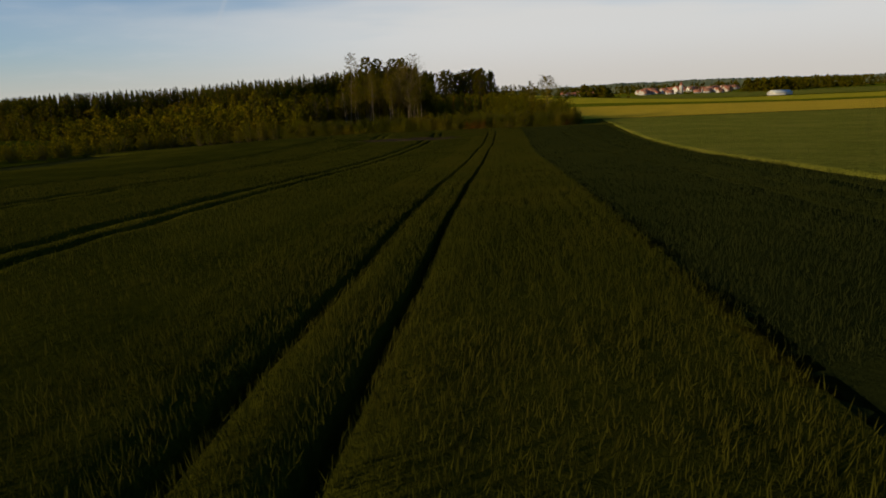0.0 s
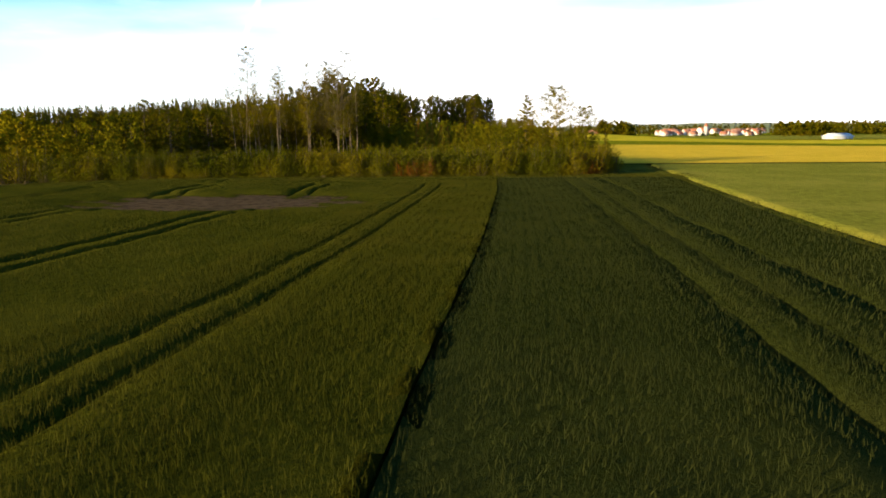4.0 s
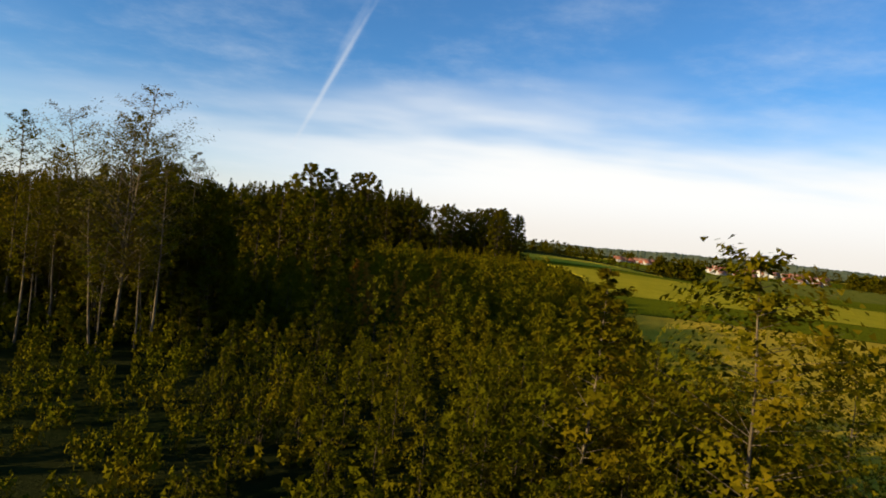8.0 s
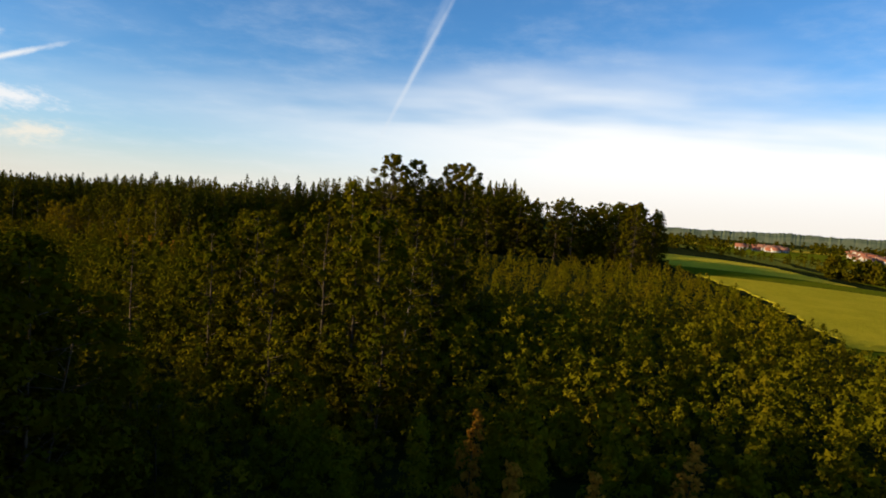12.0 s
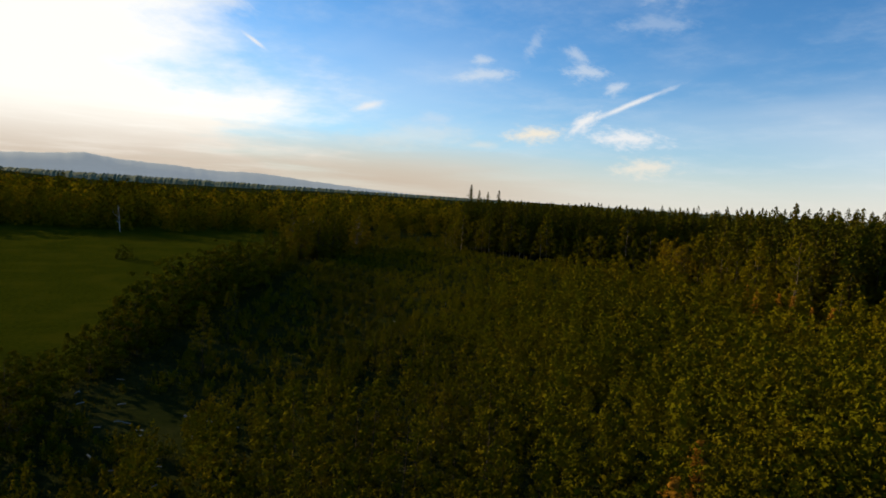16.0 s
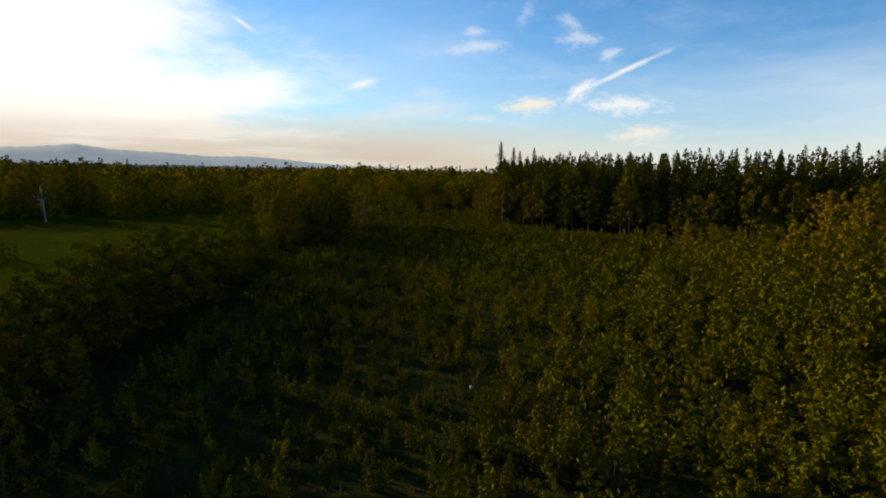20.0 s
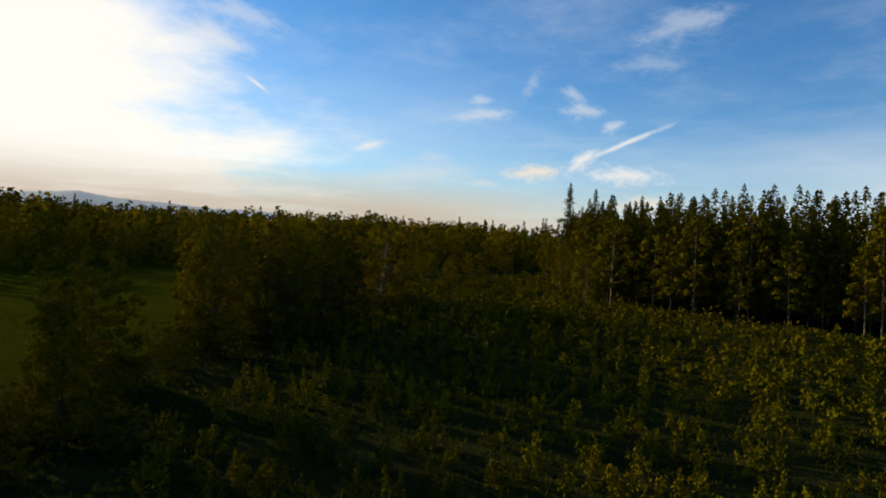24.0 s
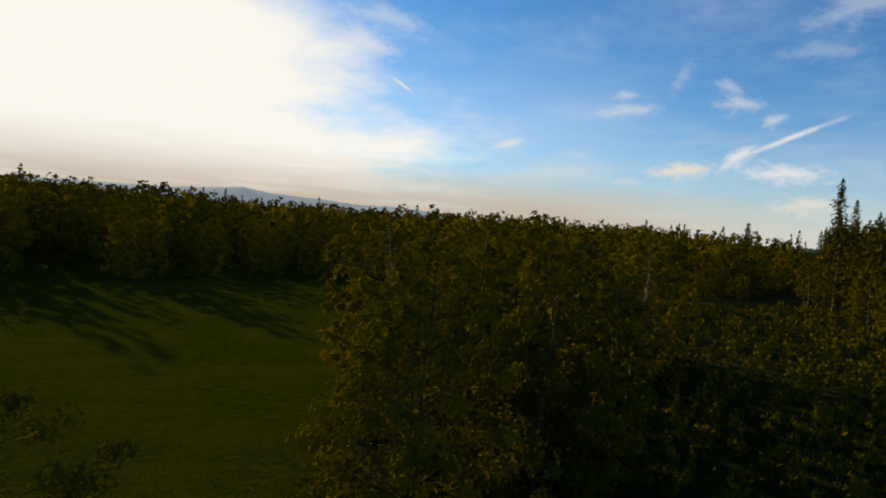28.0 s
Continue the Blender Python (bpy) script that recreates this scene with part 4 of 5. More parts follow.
# dry brown young trees among the green
grow("dry_tree", [branching(R, 7.6, 0.1, 2.5, 34, 30, 0.24, 0.06, "cone", 0.6) for _ in range(2)],
     DRY + [(-55, 292, 1.0, 1.0), (-60, 300, 0.9, 1.0), (-119, 384, 1.0, 1.0), (-113, 383, 0.9, 1.1), (-108, 380, 1.05, 1.0), (-103, 378, 0.9, 1.0), (-125, 389, 0.95, 1.0), (-98, 376, 1.0, 1.0)],
     BARK, DEADLEAF, "slim young tree with dry orange-brown leaves", "tree", "dry young trees", seed=25)

GLADE = [(2, 239), (-2, 244), (-12, 254), (-25, 263), (-33, 266), (-48, 271), (-63, 276), (-90, 284)]


def off_glade(spots, wide=7.0):
    """Leaves out tall trees along the open lane through the wood."""
    return [q for q in spots if min(math.hypot(q[0] - (ax + (bx - ax) * k / 6), q[1] - (ay + (by - ay) * k / 6)) for (ax, ay), (bx, by) in zip(GLADE, GLADE[1:]) for k in range(7)) > wide]


# the stand of slender trees
under = []
stand = [(-35.3, 231.5, 1.20, 1.0), (-29.2, 238.5, 1.02, 1.0), (-17.5, 241.0, 1.07, 1.0), (-17.0, 244.8, 1.0, 1.0)]
for i in range(36):
    stand.append((-24 + R.uniform(-14, 15), 238 + R.uniform(-10, 12), R.uniform(0.55, 0.84), R.uniform(0.9, 1.1)))
for i in range(34):
    under.append((-30 + R.uniform(-18, 18), 249 + R.uniform(-10, 14), R.uniform(0.5, 0.72), R.uniform(0.9, 1.1)))
for a, b in zip(*jittered([(-66, 212), (-42, 210), (-38, 264), (-72, 264)], 6.2, R)):
    under.append((a, b, R.uniform(0.5, 0.70), R.uniform(0.9, 1.1)))
grow("understory_tree", UNDER, off_glade(under, 5.0), BARK, LEAF_OAK, "dark leafy tree below slender tall trees", "tree", "understory trees of the stand", seed=38)
dark = [(-8.5, 241, 1.14, 1.0), (-11.5, 246, 1.18, 1.0), (-14.5, 250, 1.2, 1.0), (-18, 253, 1.22, 1.0), (-14.5, 243.5, 1.3, 1.0), (-19, 247.5, 1.36, 1.0), (-24, 252, 1.3, 1.0), (-22, 257, 1.15, 1.0), (-29, 257, 1.3, 1.0)]
grow("shade_tree", MAPLE, dark, BARK, LEAF_OAK, "tall dark green tree with a full crown in a closed stand", "tree", "full-crowned trees of the stand", seed=53)
grow("slender_tree", SLENDER, off_glade(stand, 5.0), BARK_PALE, LEAF, "tall slender tree with a bare pale trunk and thin crown", "tree", "slender trees of the stand", seed=26)
grow("airy_tree", AIRY, [(-14.8, 234.7, 1.0, 0.98), (-18.5, 238, 0.9, 1.0)], BARK_PALE, LEAF_GREY, "tall forked tree with an airy grey-green crown", "tree", "airy trees", seed=27)
grow("sparse_tree", [SPARSE[0]], [(30.4, 199.5, 0.98, 1.03), (35.9, 204.5, 0.76, 1.02)], BARK_PALE, LEAF_WOOD, "slim tree with a wide thin crown above the young growth", "tree", "thin-crowned trees of the wood edge", seed=51)
grow("tiered_tree", [SPARSE[1]], [(25.1, 204.5, 1.0, 0.92)], BARK_PALE, LEAF_WOOD, "slim tree with tiered boughs above the young growth", "tree", "", seed=52)
grow("edge_tree", LONE, [(-19.3, 298.7, 1.42, 1.0), (-26, 288, 1.15, 1.0), (-13, 291, 1.2, 1.0), (-8, 283, 1.05, 1.0), (-34, 300, 1.1, 1)],
     BARK_PALE, LEAF, "lone slim tree standing above the young growth", "tree", "slim trees above the thicket", seed=28)

# oaks and the tall wood to the north
grow("oak_tree", OAK, [(-48.7, 407.7, 1.24, 1.0), (-42, 412, 1.18, 1.0), (-29, 413, 1.14, 1.0), (-35, 420, 1.16, 1.0), (22, 432, 0.82, 1.0), (17, 440, 0.80, 1.0), (28, 438, 0.70, 1)],
     BARK, LEAF_OAK, "large dark green oak with a full crown", "tree", "large oaks", seed=29)
inner = []
for _ in range(46):
    inner.append((-24 + R.uniform(-18, 17), 296 + R.uniform(-32, 36), R.uniform(0.55, 0.85), R.uniform(0.95, 1.15)))
grow("wood_tree", BROAD, off_glade(inner, 14.0), BARK, LEAF_OAK, "dark leafy tree in a closed stand", "tree", "trees of the inner stand", seed=37)
backs = [(-15 + R.uniform(-50, 50), 464 + R.uniform(-20, 18), R.uniform(0.9, 1.1), 1.0) for _ in range(36)] + [(-30 + 4.6 * i, 449 + (i % 3) * 2.5, 0.95 + 0.04 * (i % 4), 1.0) for i in range(14)]
grow("tall_wood_tree", BROAD, backs, BARK, LEAF_OAK, "dark green broad-leaved tree in a closed wood", "tree", "trees of the northern wood", seed=30)

EDGE = [(-352, 455), (-335, 440), (-318, 424), (-260, 389), (-227, 400), (-173, 427), (-130, 404), (-108, 392), (-82, 414), (-52, 448), (-20, 480)]


def along(line, gap):
    out = []
    for (ax, ay), (bx, by) in zip(line, line[1:]):
        n = max(1, int(math.hypot(bx - ax, by - ay) / gap))
        out += [(ax + (bx - ax) * i / n, ay + (by - ay) * i / n) for i in range(n)]
    return out


def spruce_row(depth, gap):
    return [(a + R.uniform(-1.6, 1.6), b + depth + R.uniform(-1.8, 1.8), (R.uniform(0.76, 0.86) + 0.07 * smooth(-260, -130, a) + 0.05 * smooth(-175, -115, a) + 0.08 * smooth(-105, -60, a)) * (1 - 0.12 * smooth(-240, -290, a)), R.uniform(0.96, 1.06)) for a, b in along(EDGE, gap)]


grow("spruce_tree", SPRUCE, (spruce_row(3.5, 2.8) + spruce_row(7.5, 3.2))[:298], BARK, NEEDLE, "dark green spruce in a dense plantation edge", "tree", "spruces of the plantation", seed=31)
scatter("spruce_stand", SPRUCE, spruce_row(12, 3.6) + spruce_row(17, 4.6), NEEDLE, "dark spruces behind the plantation edge", "forest", BARK)
deep = []
for depth in range(21, 90, 7):
    for a, b in along(EDGE, 6.5):
        deep.append((a + R.uniform(-2.5, 2.5), b + depth + R.uniform(-2.5, 2.5), R.uniform(0.78, 0.87) + 0.07 * smooth(-260, -130, a) + 0.05 * smooth(-175, -115, a) + 0.08 * smooth(-105, -60, a), 1.0))
scatter("spruce_forest", FAR_SPRUCE, deep, NEEDLE, "closed dark spruce forest", "forest")
grow("lone_spruce", SPRUCE_OPEN, [(-318.0, 426.5, 0.96, 1.0), (-330, 444, 0.86, 1.0), (-322, 446, 0.90, 1.0), (-300, 421, 0.86, 1)],
     BARK, NEEDLE, "tall ragged spruce standing above the forest edge", "tree", "tall ragged spruces", seed=32)
fringe = [(a + R.uniform(-3, 3), b - R.uniform(0, 5), R.uniform(0.4, 1.2), R.uniform(0.9, 1.15)) for a, b in along(EDGE[2:], 4.4)]
grow("fringe_tree", FRINGE, fringe, BARK_PALE, LEAF, "slim broad-leaved tree with a pale trunk before dark spruces", "tree", "slim trees of the forest edge", seed=33)

# broad crowns before the spruces
grow("beech_tree", WILLOW, [(-171, 416, 0.98, 1.0), (-163, 411, 0.9, 1.0), (-178, 421, 0.85, 1.05), (-150, 408, 0.6, 1.0)], BARK, LEAF_BIRCH,
     "broad rounded olive-green tree before dark spruces", "tree", "broad trees of the forest edge", seed=54)

# the tree row along the meadow
row = [(-234.5, 323.5, 0.95, 1.0), (-240, 330, 0.86, 1.0), (-246, 326, 0.84, 1.0), (-250, 336, 0.85, 1.0),
       (-208, 299.5, 0.5, 1.0), (-203, 296, 0.6, 1.0), (-196, 294, 0.58, 1.0), (-189, 291, 0.70, 1.0), (-181, 287.5, 0.6, 1.0), (-173, 284.5, 0.66, 1.0),
       (-166, 281, 0.5, 1.0), (-158, 278, 0.6, 1.0), (-238, 321, 0.8, 1.0), (-243, 321, 0.8, 1.0), (-249, 329, 0.85, 1.0), (-258, 338, 0.8, 1), (-132, 271, 0.42, 1), (-268, 338, 1.0, 1.0), (-276, 346, 0.95, 1.0)]
grow("tall_row_tree", [branching(R, 14, 0.0, 8.2, 130, 150, 0.17, 0.22, "oval", 0.6, 0.1, stems=2, clump=1.6)], [(-230.8, 317.2, 0.98, 1.0), (-241, 326, 0.92, 1.0)], BARK, LEAF,
     "tall leafy tree at the front of a tree row", "tree", "tall trees of the tree row", seed=55)
grow("row_tree", MAPLE, row, BARK, LEAF_YOUNG, "full leafy tree in a field tree row, sunlit on one side", "tree", "trees of the tree row", seed=34)
grow("maple_tree", [branching(R, 14, 0.0, 11.0, 130, 170, 0.19, 0.2, "round", 0.4, 0.10, stems=2, clump=1.7)], [(-221, 307, 0.74, 1.0)], BARK, LEAF_YOUNG,
     "round leafy tree standing free before a tree row", "tree", "", seed=44)
grow("clearing_tree", [LONE[1]], [(-112.8, 275.2, 0.6, 1.0), (-129, 280.5, 0.5, 1.0), (-140, 283, 0.42, 1.1)], BARK, LEAF_YOUNG, "slim leafy tree beside the track through a clearing", "tree", "trees by the track", seed=47)
grow("row_sapling", [MAPLE[3]], [(-207, 306.4, 0.66, 1.05)], BARK, LEAF_YOUNG, "slim conical leafy tree at the meadow edge", "tree", "", seed=46)
grow("birch_tree", WILLOW, [(-255, 321.5, 1.08, 1.0), (-260, 328, 1.0, 1.0), (-264, 347, 1.02, 1.0), (-272, 352, 0.95, 1.0), (-250, 319, 0.72, 1.0)], BARK_PALE, LEAF_BIRCH,
     "rounded light green birch at the end of a tree row", "tree", "birches of the tree row", seed=36)
bushes = []
for i in range(92):
    a = -92 - 158 * i / 91
    far = smooth(-120, -200, a)
    ended = float(smooth(-192, -204, a))
    bushes.append((a + R.uniform(-1.5, 1.5), hedge_line(a) + 0.5 + R.uniform(-4.2 + 4.6 * ended, 3.2 + 2.0 * ended), R.uniform(0.65, 1.1) * (1.18 + 0.32 * far + 0.5 * float(smooth(-118, -150, a)) * (1 - ended)) * (1 - 0.5 * ended), R.uniform(0.8, 1.05)))
for i in range(22):
    a = -194 - 34 * i / 21
    bushes.append((a + R.uniform(-1, 1), hedge_line(a) + R.uniform(-2.0, 1.5), R.uniform(0.3, 0.52), R.uniform(0.8, 1.05)))
for _ in range(20):
    bushes.append((R.uniform(-217, -196), R.uniform(298, 310), R.uniform(0.3, 0.55), R.uniform(0.8, 1.05)))
grow("row_shrub", DOME_FINE, [q for q in bushes if q[0] < -188], BARK, LEAF_SHRUB, "rounded green shrub in a field tree row", "shrub", "shrubs of the tree row", "foliage", "stem", 56)
grow("row_shrub", DOME, [q for q in bushes if q[0] >= -188], BARK, LEAF_SHRUB, "rounded green shrub in a field tree row", "shrub", "shrubs of the tree row", "foliage", "stem", 35)

# woods beyond the meadow and to the north-west
WEST_WOOD = [(-330, 40), (-327, 300), (-338, 322), (-345, 345), (-300, 352), (-285, 362), (-345, 438), (-420, 520), (-560, 520), (-560, 40)]
x, y = jittered(WEST_WOOD, 7.6, R)
spots = []
for a, b in zip(x, y):
    tall = 11.0 + 3.6 * float(smooth(300, 262, b)) + (4.5 - 2.0 * float(smooth(300, 262, b))) * float(smooth(-345, -440, a)) + 1.5 * math.sin(a * 0.09) * math.sin(b * 0.07 + 1)
    spots.append((a, b, tall / 17.0 * R.uniform(0.84, 1.1) * (0.62 if b > 335 and a > -345 else 1.0), R.uniform(0.9, 1.1)))
kind_of = R.uniform(0, 1, len(spots))
for name, lo, hi, mat, label in (("west_wood", 0.0, 0.42, LEAF_WOOD, "mixed green wood beyond the meadow"), ("west_wood_dark", 0.42, 0.66, LEAF_OAK, "dark green crowns in the wood beyond the meadow"),
                                 ("west_wood_light", 0.66, 0.9, LEAF_BIRCH, "light green crowns in the wood beyond the meadow")):
    scatter(name, WOOD_LEAF, [q for q, k in zip(spots, kind_of) if lo <= k < hi and q[0] > -372], mat, label, "wood")
    scatter(name + "_behind", FAR_LEAF, [q for q, k in zip(spots, kind_of) if lo <= k < hi and q[0] <= -372], mat, label + ", further in", "wood")
scatter("west_spruces", FAR_SPRUCE, [(*q[:2], q[2] * 0.82, 1.0) for q, k in zip(spots, kind_of) if k >= 0.9 and q[0] < -350], NEEDLE, "dark spruces among a green wood", "wood")


def rough_grass():
    """Grass and herbs between the shrubs of the clearing and along the track."""
    rng = np.random.default_rng(61)
    n = 110000
    x, y = rng.uniform(-265, -55, n), rng.uniform(245, 392, n)
    k = (inside(WOOD, x, y) | ((y > hedge_line(x) - 2) & (y < hedge_line(x) + 12) & (x > -265))) & (((x + 98) / 12) ** 2 + ((y - 268) / 7) ** 2 > rng.uniform(0.2, 0.7, n))
    x, y = x[k], y[k]
    p = np.column_stack([x, y, ground_many(x, y) + 0.12])
    v, f = leaves(p, np.column_stack([np.zeros(len(x)), np.zeros(len(x)), np.full(len(x), 1.3)]), 0.42, rng, slim=0.3)
    tagged(new("rough_grass", mesh_of("rough_grass", v, f, WEED)), "rough green grass and herbs on the clearing floor", "grass", kind="stuff")


rough_grass()

# ---- the distance: village, copses, hills ----
WALL = surface("house_wall", two((0.34, 0.30, 0.26), (0.56, 0.52, 0.47), 0.05), 0.9)
ROOF = surface("roof_tile", lambda n, w: n.mix(n.add("ShaderNodeObjectInfo").outputs["Random"], (0.36, 0.11, 0.055), (0.27, 0.13, 0.085)), 0.85)
PANE = surface("window_pane", lambda n, w: (0.03, 0.04, 0.05), 0.15, spec=0.6)
STONE = surface("chimney_brick", two((0.25, 0.12, 0.08), (0.38, 0.2, 0.14), 3.0), 0.9)
TIN = surface("tin_roof", two((0.36, 0.36, 0.35), (0.48, 0.48, 0.46), 0.5), 0.6, metal=0.1)


def block(x0, x1, y0, y1, z0, z1):
    v = [(x, y, z) for z in (z0, z1) for y in (y0, y1) for x in (x0, x1)]
    f = [(0, 2, 3, 1), (4, 5, 7, 6), (0, 1, 5, 4), (2, 6, 7, 3), (0, 4, 6, 2), (1, 3, 7, 5)]
    return np.array(v, float), np.array(f)


def make_house(name, w, d, h, rise, roof_mat, label, category="house", group="village houses", eaves=0.5):
    """A gabled house: walls with gables, a roof with eaves, a chimney and windows."""
    ob = tagged(new(name), label, category, group)
    a, b = w / 2, d / 2
    v, f = block(-a, a, -b, b, 0, h)
    gable = np.array([(-a, -b, h), (-a, b, h), (-a, 0, h + rise), (a, -b, h), (a, b, h), (a, 0, h + rise)], float)
    me = mesh_of("wall", np.concatenate([v, gable]), np.concatenate([f, [(8, 10, 9, 9), (11, 12, 13, 13)]])[:6], WALL)
    wall = part("wall", me, ob)
    part("gable", mesh_of("gable", gable[:3], [(0, 2, 1)], WALL), ob)
    part("gable", mesh_of("gable", gable[3:], [(0, 1, 2)], WALL), ob)
    e, drop = eaves, rise * eaves / b
    top = [(-a - e, -b - e, h - drop), (a + e, -b - e, h - drop), (a + e, 0, h + rise), (-a - e, 0, h + rise), (-a - e, b + e, h - drop), (a + e, b + e, h - drop)]
    rv = np.array(top + [(x, y, z + 0.25) for x, y, z in top], float)
    rf = [(6, 7, 8, 9), (9, 8, 11, 10), (0, 3, 2, 1), (3, 4, 5, 2), (0, 1, 7, 6), (4, 10, 11, 5), (0, 6, 9, 3), (3, 9, 10, 4), (1, 2, 8, 7), (2, 5, 11, 8)]
    roof = part("roof", mesh_of("roof", rv, rf, roof_mat), ob)
    if category == "house":
        part("chimney", mesh_of("chimney", *block(a * 0.3, a * 0.3 + 0.8, -0.4, 0.4, h + rise * 0.6, h + rise + 1.0), STONE), roof)
        pane = mesh_of("window", *block(-0.6, 0.6, -0.04, 0.04, -0.7, 0.7), PANE)
        for z in (1.6, 4.3) if h > 4.2 else (1.6,):
            for k in (-0.6, 0.0, 0.6):
                part("window", pane, wall, at=(a * k, -b - 0.02, min(z, h - 0.9)))
    return ob


def put_house(model, x, y, spin, first):
    m = Matrix.Translation((x, y, ground(x, y) - 0.3)) @ Euler((0, 0, spin)).to_matrix().to_4x4()
    if first:
        model.matrix_basis = m
        return model
    return copy_thing(model, m)


models = [make_house("house", *s, ROOF, "white-walled village house with a red tiled roof") for s in ((9.5, 8, 3.2, 3.4), (11.5, 8.5, 4.4, 3.6), (8.5, 7, 2.6, 3.0))]
V = np.random.default_rng(77)
for i in range(104):
    az = radians(V.uniform(18.8, 27.3))
    r = 780 + 420 * V.uniform(0, 1) ** 0.9
    put_house(models[i % 3], 19 + r * math.sin(az), 190 + r * math.cos(az), V.uniform(-0.5, 0.5), i < 3)
for i in range(14):
    az = radians(V.uniform(11.3, 14.6))
    r = V.uniform(860, 1000)
    put_house(models[i % 3], 19 + r * math.sin(az), 190 + r * math.cos(az), V.uniform(-0.5, 0.5), False)
barn = make_house("barn", 16, 9, 3.0, 1.8, TIN, "long pale farm shed with a grey metal roof", "barn", "")
put_house(barn, 265, 519, 0.25, True)
church = make_house("church", 8, 16, 6, 5, ROOF, "white church with a red roof among houses", "church", "")
part("tower", mesh_of("tower", *block(-2, 2, -10.5, -6.5, 0, 12), WALL), church)
part("spire", mesh_of("spire", [(-2.2, -10.7, 12), (2.2, -10.7, 12), (2.2, -6.3, 12), (-2.2, -6.3, 12), (0, -8.5, 18)], [(0, 1, 4), (1, 2, 4), (2, 3, 4), (3, 0, 4)], ROOF), church)
put_house(church, 330, 930, 0.3, True)

copses = []
for cx, cy, rx, ry, n, size in ((121, 527, 13, 10, 46, 0.6), (455, 905, 42, 26, 80, 1.05), (560, 960, 60, 40, 70, 1.0), (330, 1180, 260, 70, 150, 0.9),
                                (720, 1150, 260, 60, 120, 0.9), (420, 990, 130, 170, 110, 0.42), (170, 830, 70, 40, 40, 0.5), (60, 620, 30, 18, 30, 0.55)):
    for _ in range(n):
        a, q = V.uniform(0, 2 * math.pi), math.sqrt(V.uniform(0, 1))
        copses.append((cx + rx * q * math.cos(a), cy + ry * q * math.sin(a), V.uniform(0.8, 1.15) * size, 1.0))
scatter("copses", TINY_LEAF, copses, LEAF_OAK, "dark copses and garden trees round the village", "wood")

HILL = surface("far_forest", two((0.10, 0.115, 0.06), (0.17, 0.175, 0.09), 0.012), 1.0)
RANGE = surface("hazed_mountain", two((0.10, 0.11, 0.11), (0.15, 0.155, 0.15), 0.002), 1.0)
# a faint emission on the mountains stands in for the light of haze
haze_glow = RANGE.node_tree.nodes["Principled BSDF"]
haze_glow.inputs["Emission Color"].default_value, haze_glow.inputs["Emission Strength"].default_value = (0.17, 0.19, 0.20, 1), 1.0


def ridge(name, az0, az1, radius, height, depth, step, rough, material, label, seed, wobble=0.22):
    """A wooded ridge far off, as a rounded bank along an arc."""
    rng = np.random.default_rng(seed)
    azs = np.arange(az0, az1, step)
    base = np.convolve(rng.normal(0, 1, len(azs) + 60), np.ones(61) / 61, "valid")[:len(azs)] * 3.2
    tops = height(azs) * (1 + wobble * base) + rough * rng.uniform(0, 1, len(azs))
    v = []
    for az, top in zip(np.radians(azs), tops):
        for r, z in ((radius - depth, -60), (radius - depth * 0.5, top * 0.55), (radius - depth * 0.15, top * 0.94), (radius, top), (radius + depth * 0.6, -60)):
            v.append((r * math.sin(az), 200 + r * math.cos(az), z))
    i = (np.arange(len(azs) - 1)[:, None] * 5 + np.arange(4)).ravel()
    tagged(new(name, mesh_of(name, v, np.column_stack([i, i + 1, i + 6, i + 5]), material)), label, "hills", kind="structure")


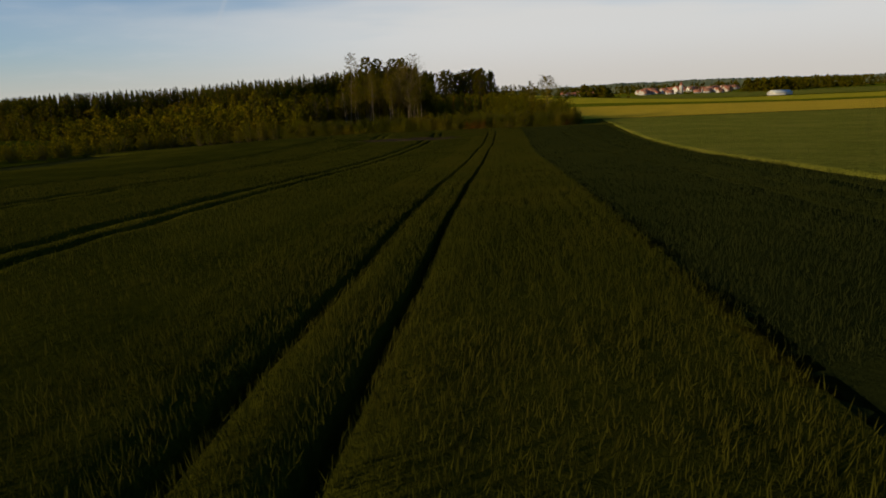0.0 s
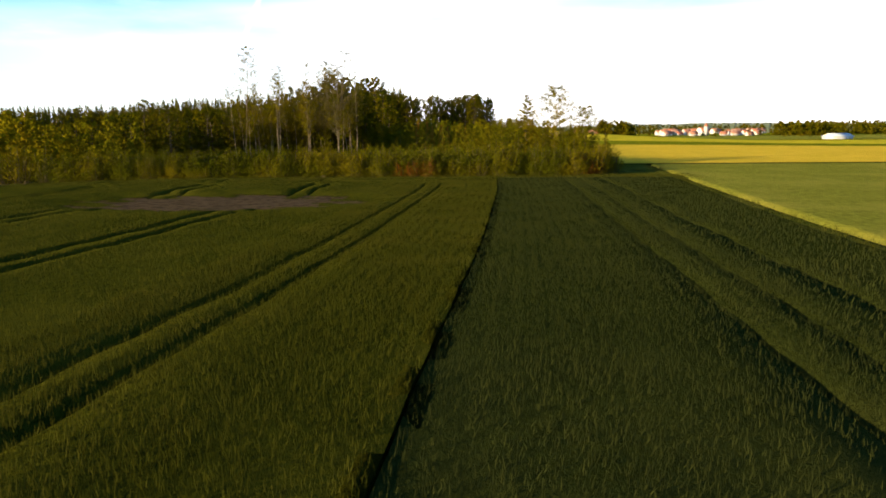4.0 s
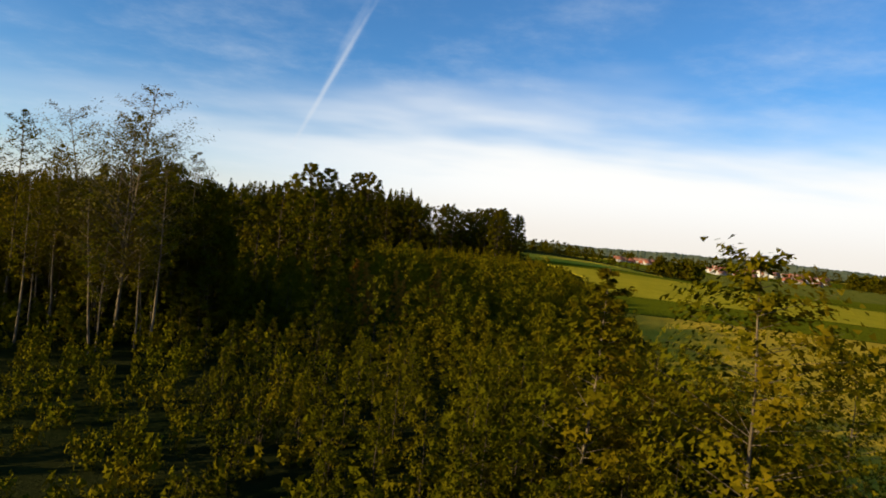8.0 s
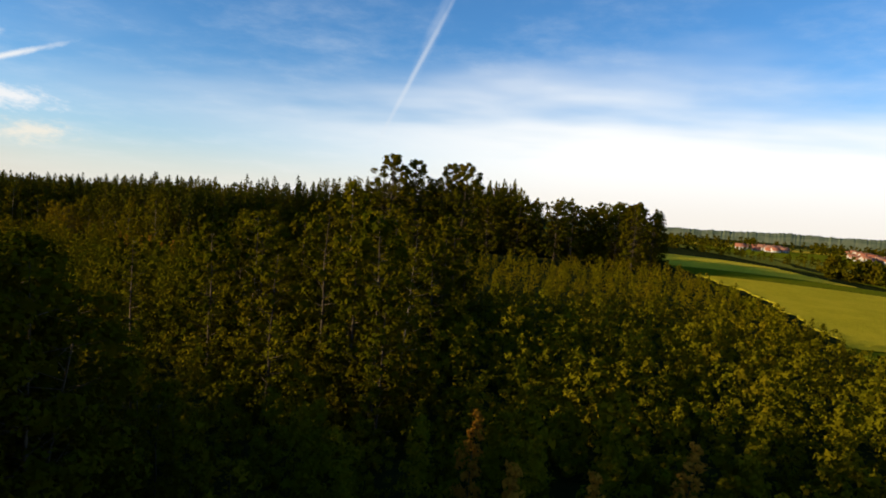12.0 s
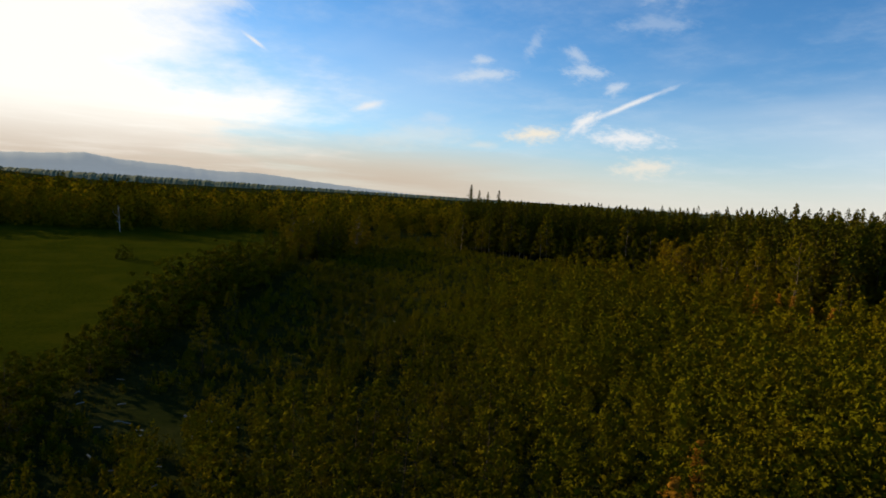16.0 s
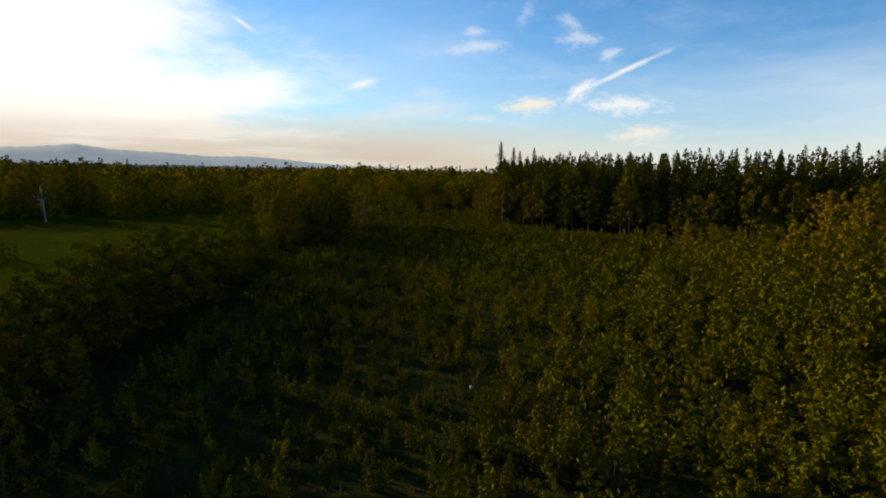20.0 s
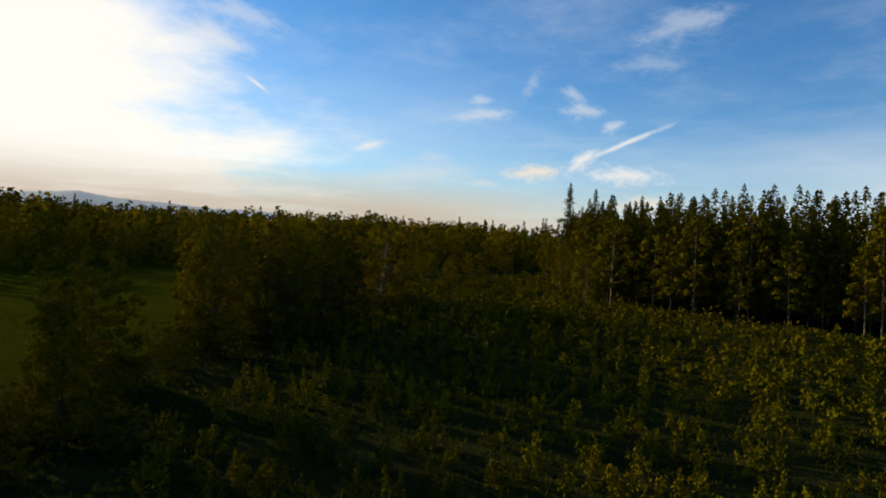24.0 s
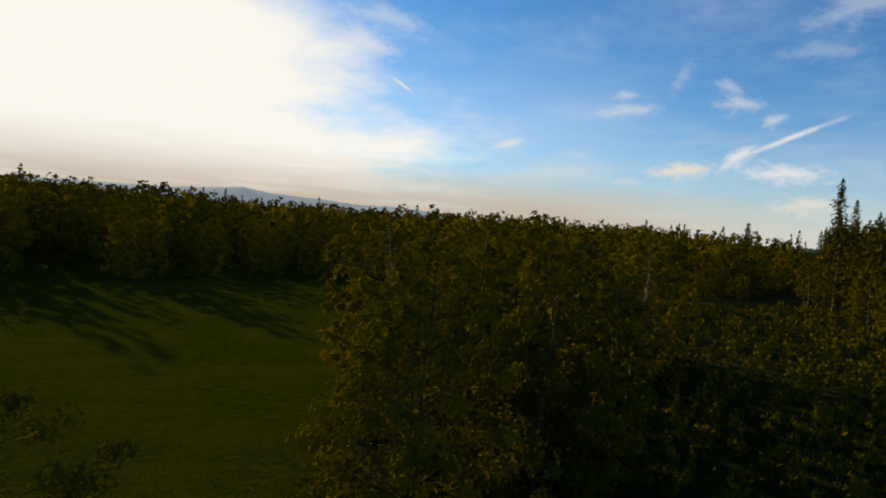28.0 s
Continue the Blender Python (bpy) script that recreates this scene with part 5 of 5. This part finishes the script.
ridge("wooded_hills", -40, 75, 3000, lambda a: 17 + 12 * np.exp(-((a - 22) / 9.0) ** 2), 500, 0.06, 5, HILL, "low wooded hills on the horizon", 3)
ridge("wooded_hills_west", -175, -30, 2300, lambda a: 10 + 34 * np.exp(-((a + 116) / 12.0) ** 2), 500, 0.06, 6, HILL, "low wooded hills in the west", 4)
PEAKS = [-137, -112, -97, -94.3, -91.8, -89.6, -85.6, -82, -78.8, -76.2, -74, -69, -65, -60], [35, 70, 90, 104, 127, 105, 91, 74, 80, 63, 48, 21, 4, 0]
ridge("backdrop_mountains", -137, -60, 4500, lambda a: np.interp(a, *PEAKS), 700, 0.25, 4, RANGE, "blue-grey mountain range in the west, with haze as a faint glow", 6, 0.05)

# ---- small things ----
grow("meadow_bush", [DOME[1]], [(-226, 266.5, 0.8, 1.0), (-229, 268, 0.66, 1.0)], BARK, LEAF_SHRUB, "dark round bush standing in a meadow", "shrub", "bushes of the meadow", "foliage", "stem", 42)
grow("dead_tree", [(broadleaf(np.random.default_rng(3), 9, 0.4, 5, 7, 3, 0.1, 0.2, 0.25))], [(-318, 266, 1.35, 1.0)], DEADWOOD, DEADWOOD, "bare whitish dead tree at the meadow", "tree", "", "crown", "trunk", 41)


def make_log(length, radius, rng):
    pts = [(-length / 2, 0, 0), (0, 0.05, 0.02), (length / 2, 0, 0)]
    return tube(pts, [radius, radius * 0.95, radius * 0.85], 7)


LR = np.random.default_rng(8)
log = tagged(new("log", mesh_of("log", *make_log(0.8, 0.07, LR), DEADWOOD, True)), "short pale cut log lying on the ground", "log", "logs of the felling site")
for i in range(22):
    lx_, ly_ = -97 + LR.normal(0, 6.5), 267 + LR.normal(0, 3.6)
    m = pose(lx_, ly_, ground(lx_, ly_) + 0.15, 0, LR.uniform(-8, 8), LR.uniform(0, 180))
    if i == 0:
        log.matrix_basis = m
    else:
        copy_thing(log, m)

stone = bmesh.new()
bmesh.ops.create_icosphere(stone, subdivisions=2, radius=0.3)
for v in stone.verts:
    v.co *= 1 + 0.22 * noise.noise(v.co * 4.0)
    v.co.z *= 0.75
stone_mesh = bpy.data.meshes.new("pale_stone")
stone.to_mesh(stone_mesh)
stone.free()
stone_mesh.materials.append(surface("limestone", two((0.26, 0.23, 0.19), (0.40, 0.36, 0.30), 5.0), 0.9, 0.4, 12, spec=0.0))
for px, py, size in ((-137.6, 311.0, 0.6), (-153.8, 329.6, 0.55)):
    ob = tagged(new("pale_stone", stone_mesh), "pale boulder lying between shrubs of a clearing", "stone", "pale stones of the clearing")
    ob.matrix_basis = Matrix.Translation((px, py, ground(px, py) + 0.08)) @ Matrix.Scale(size, 4)
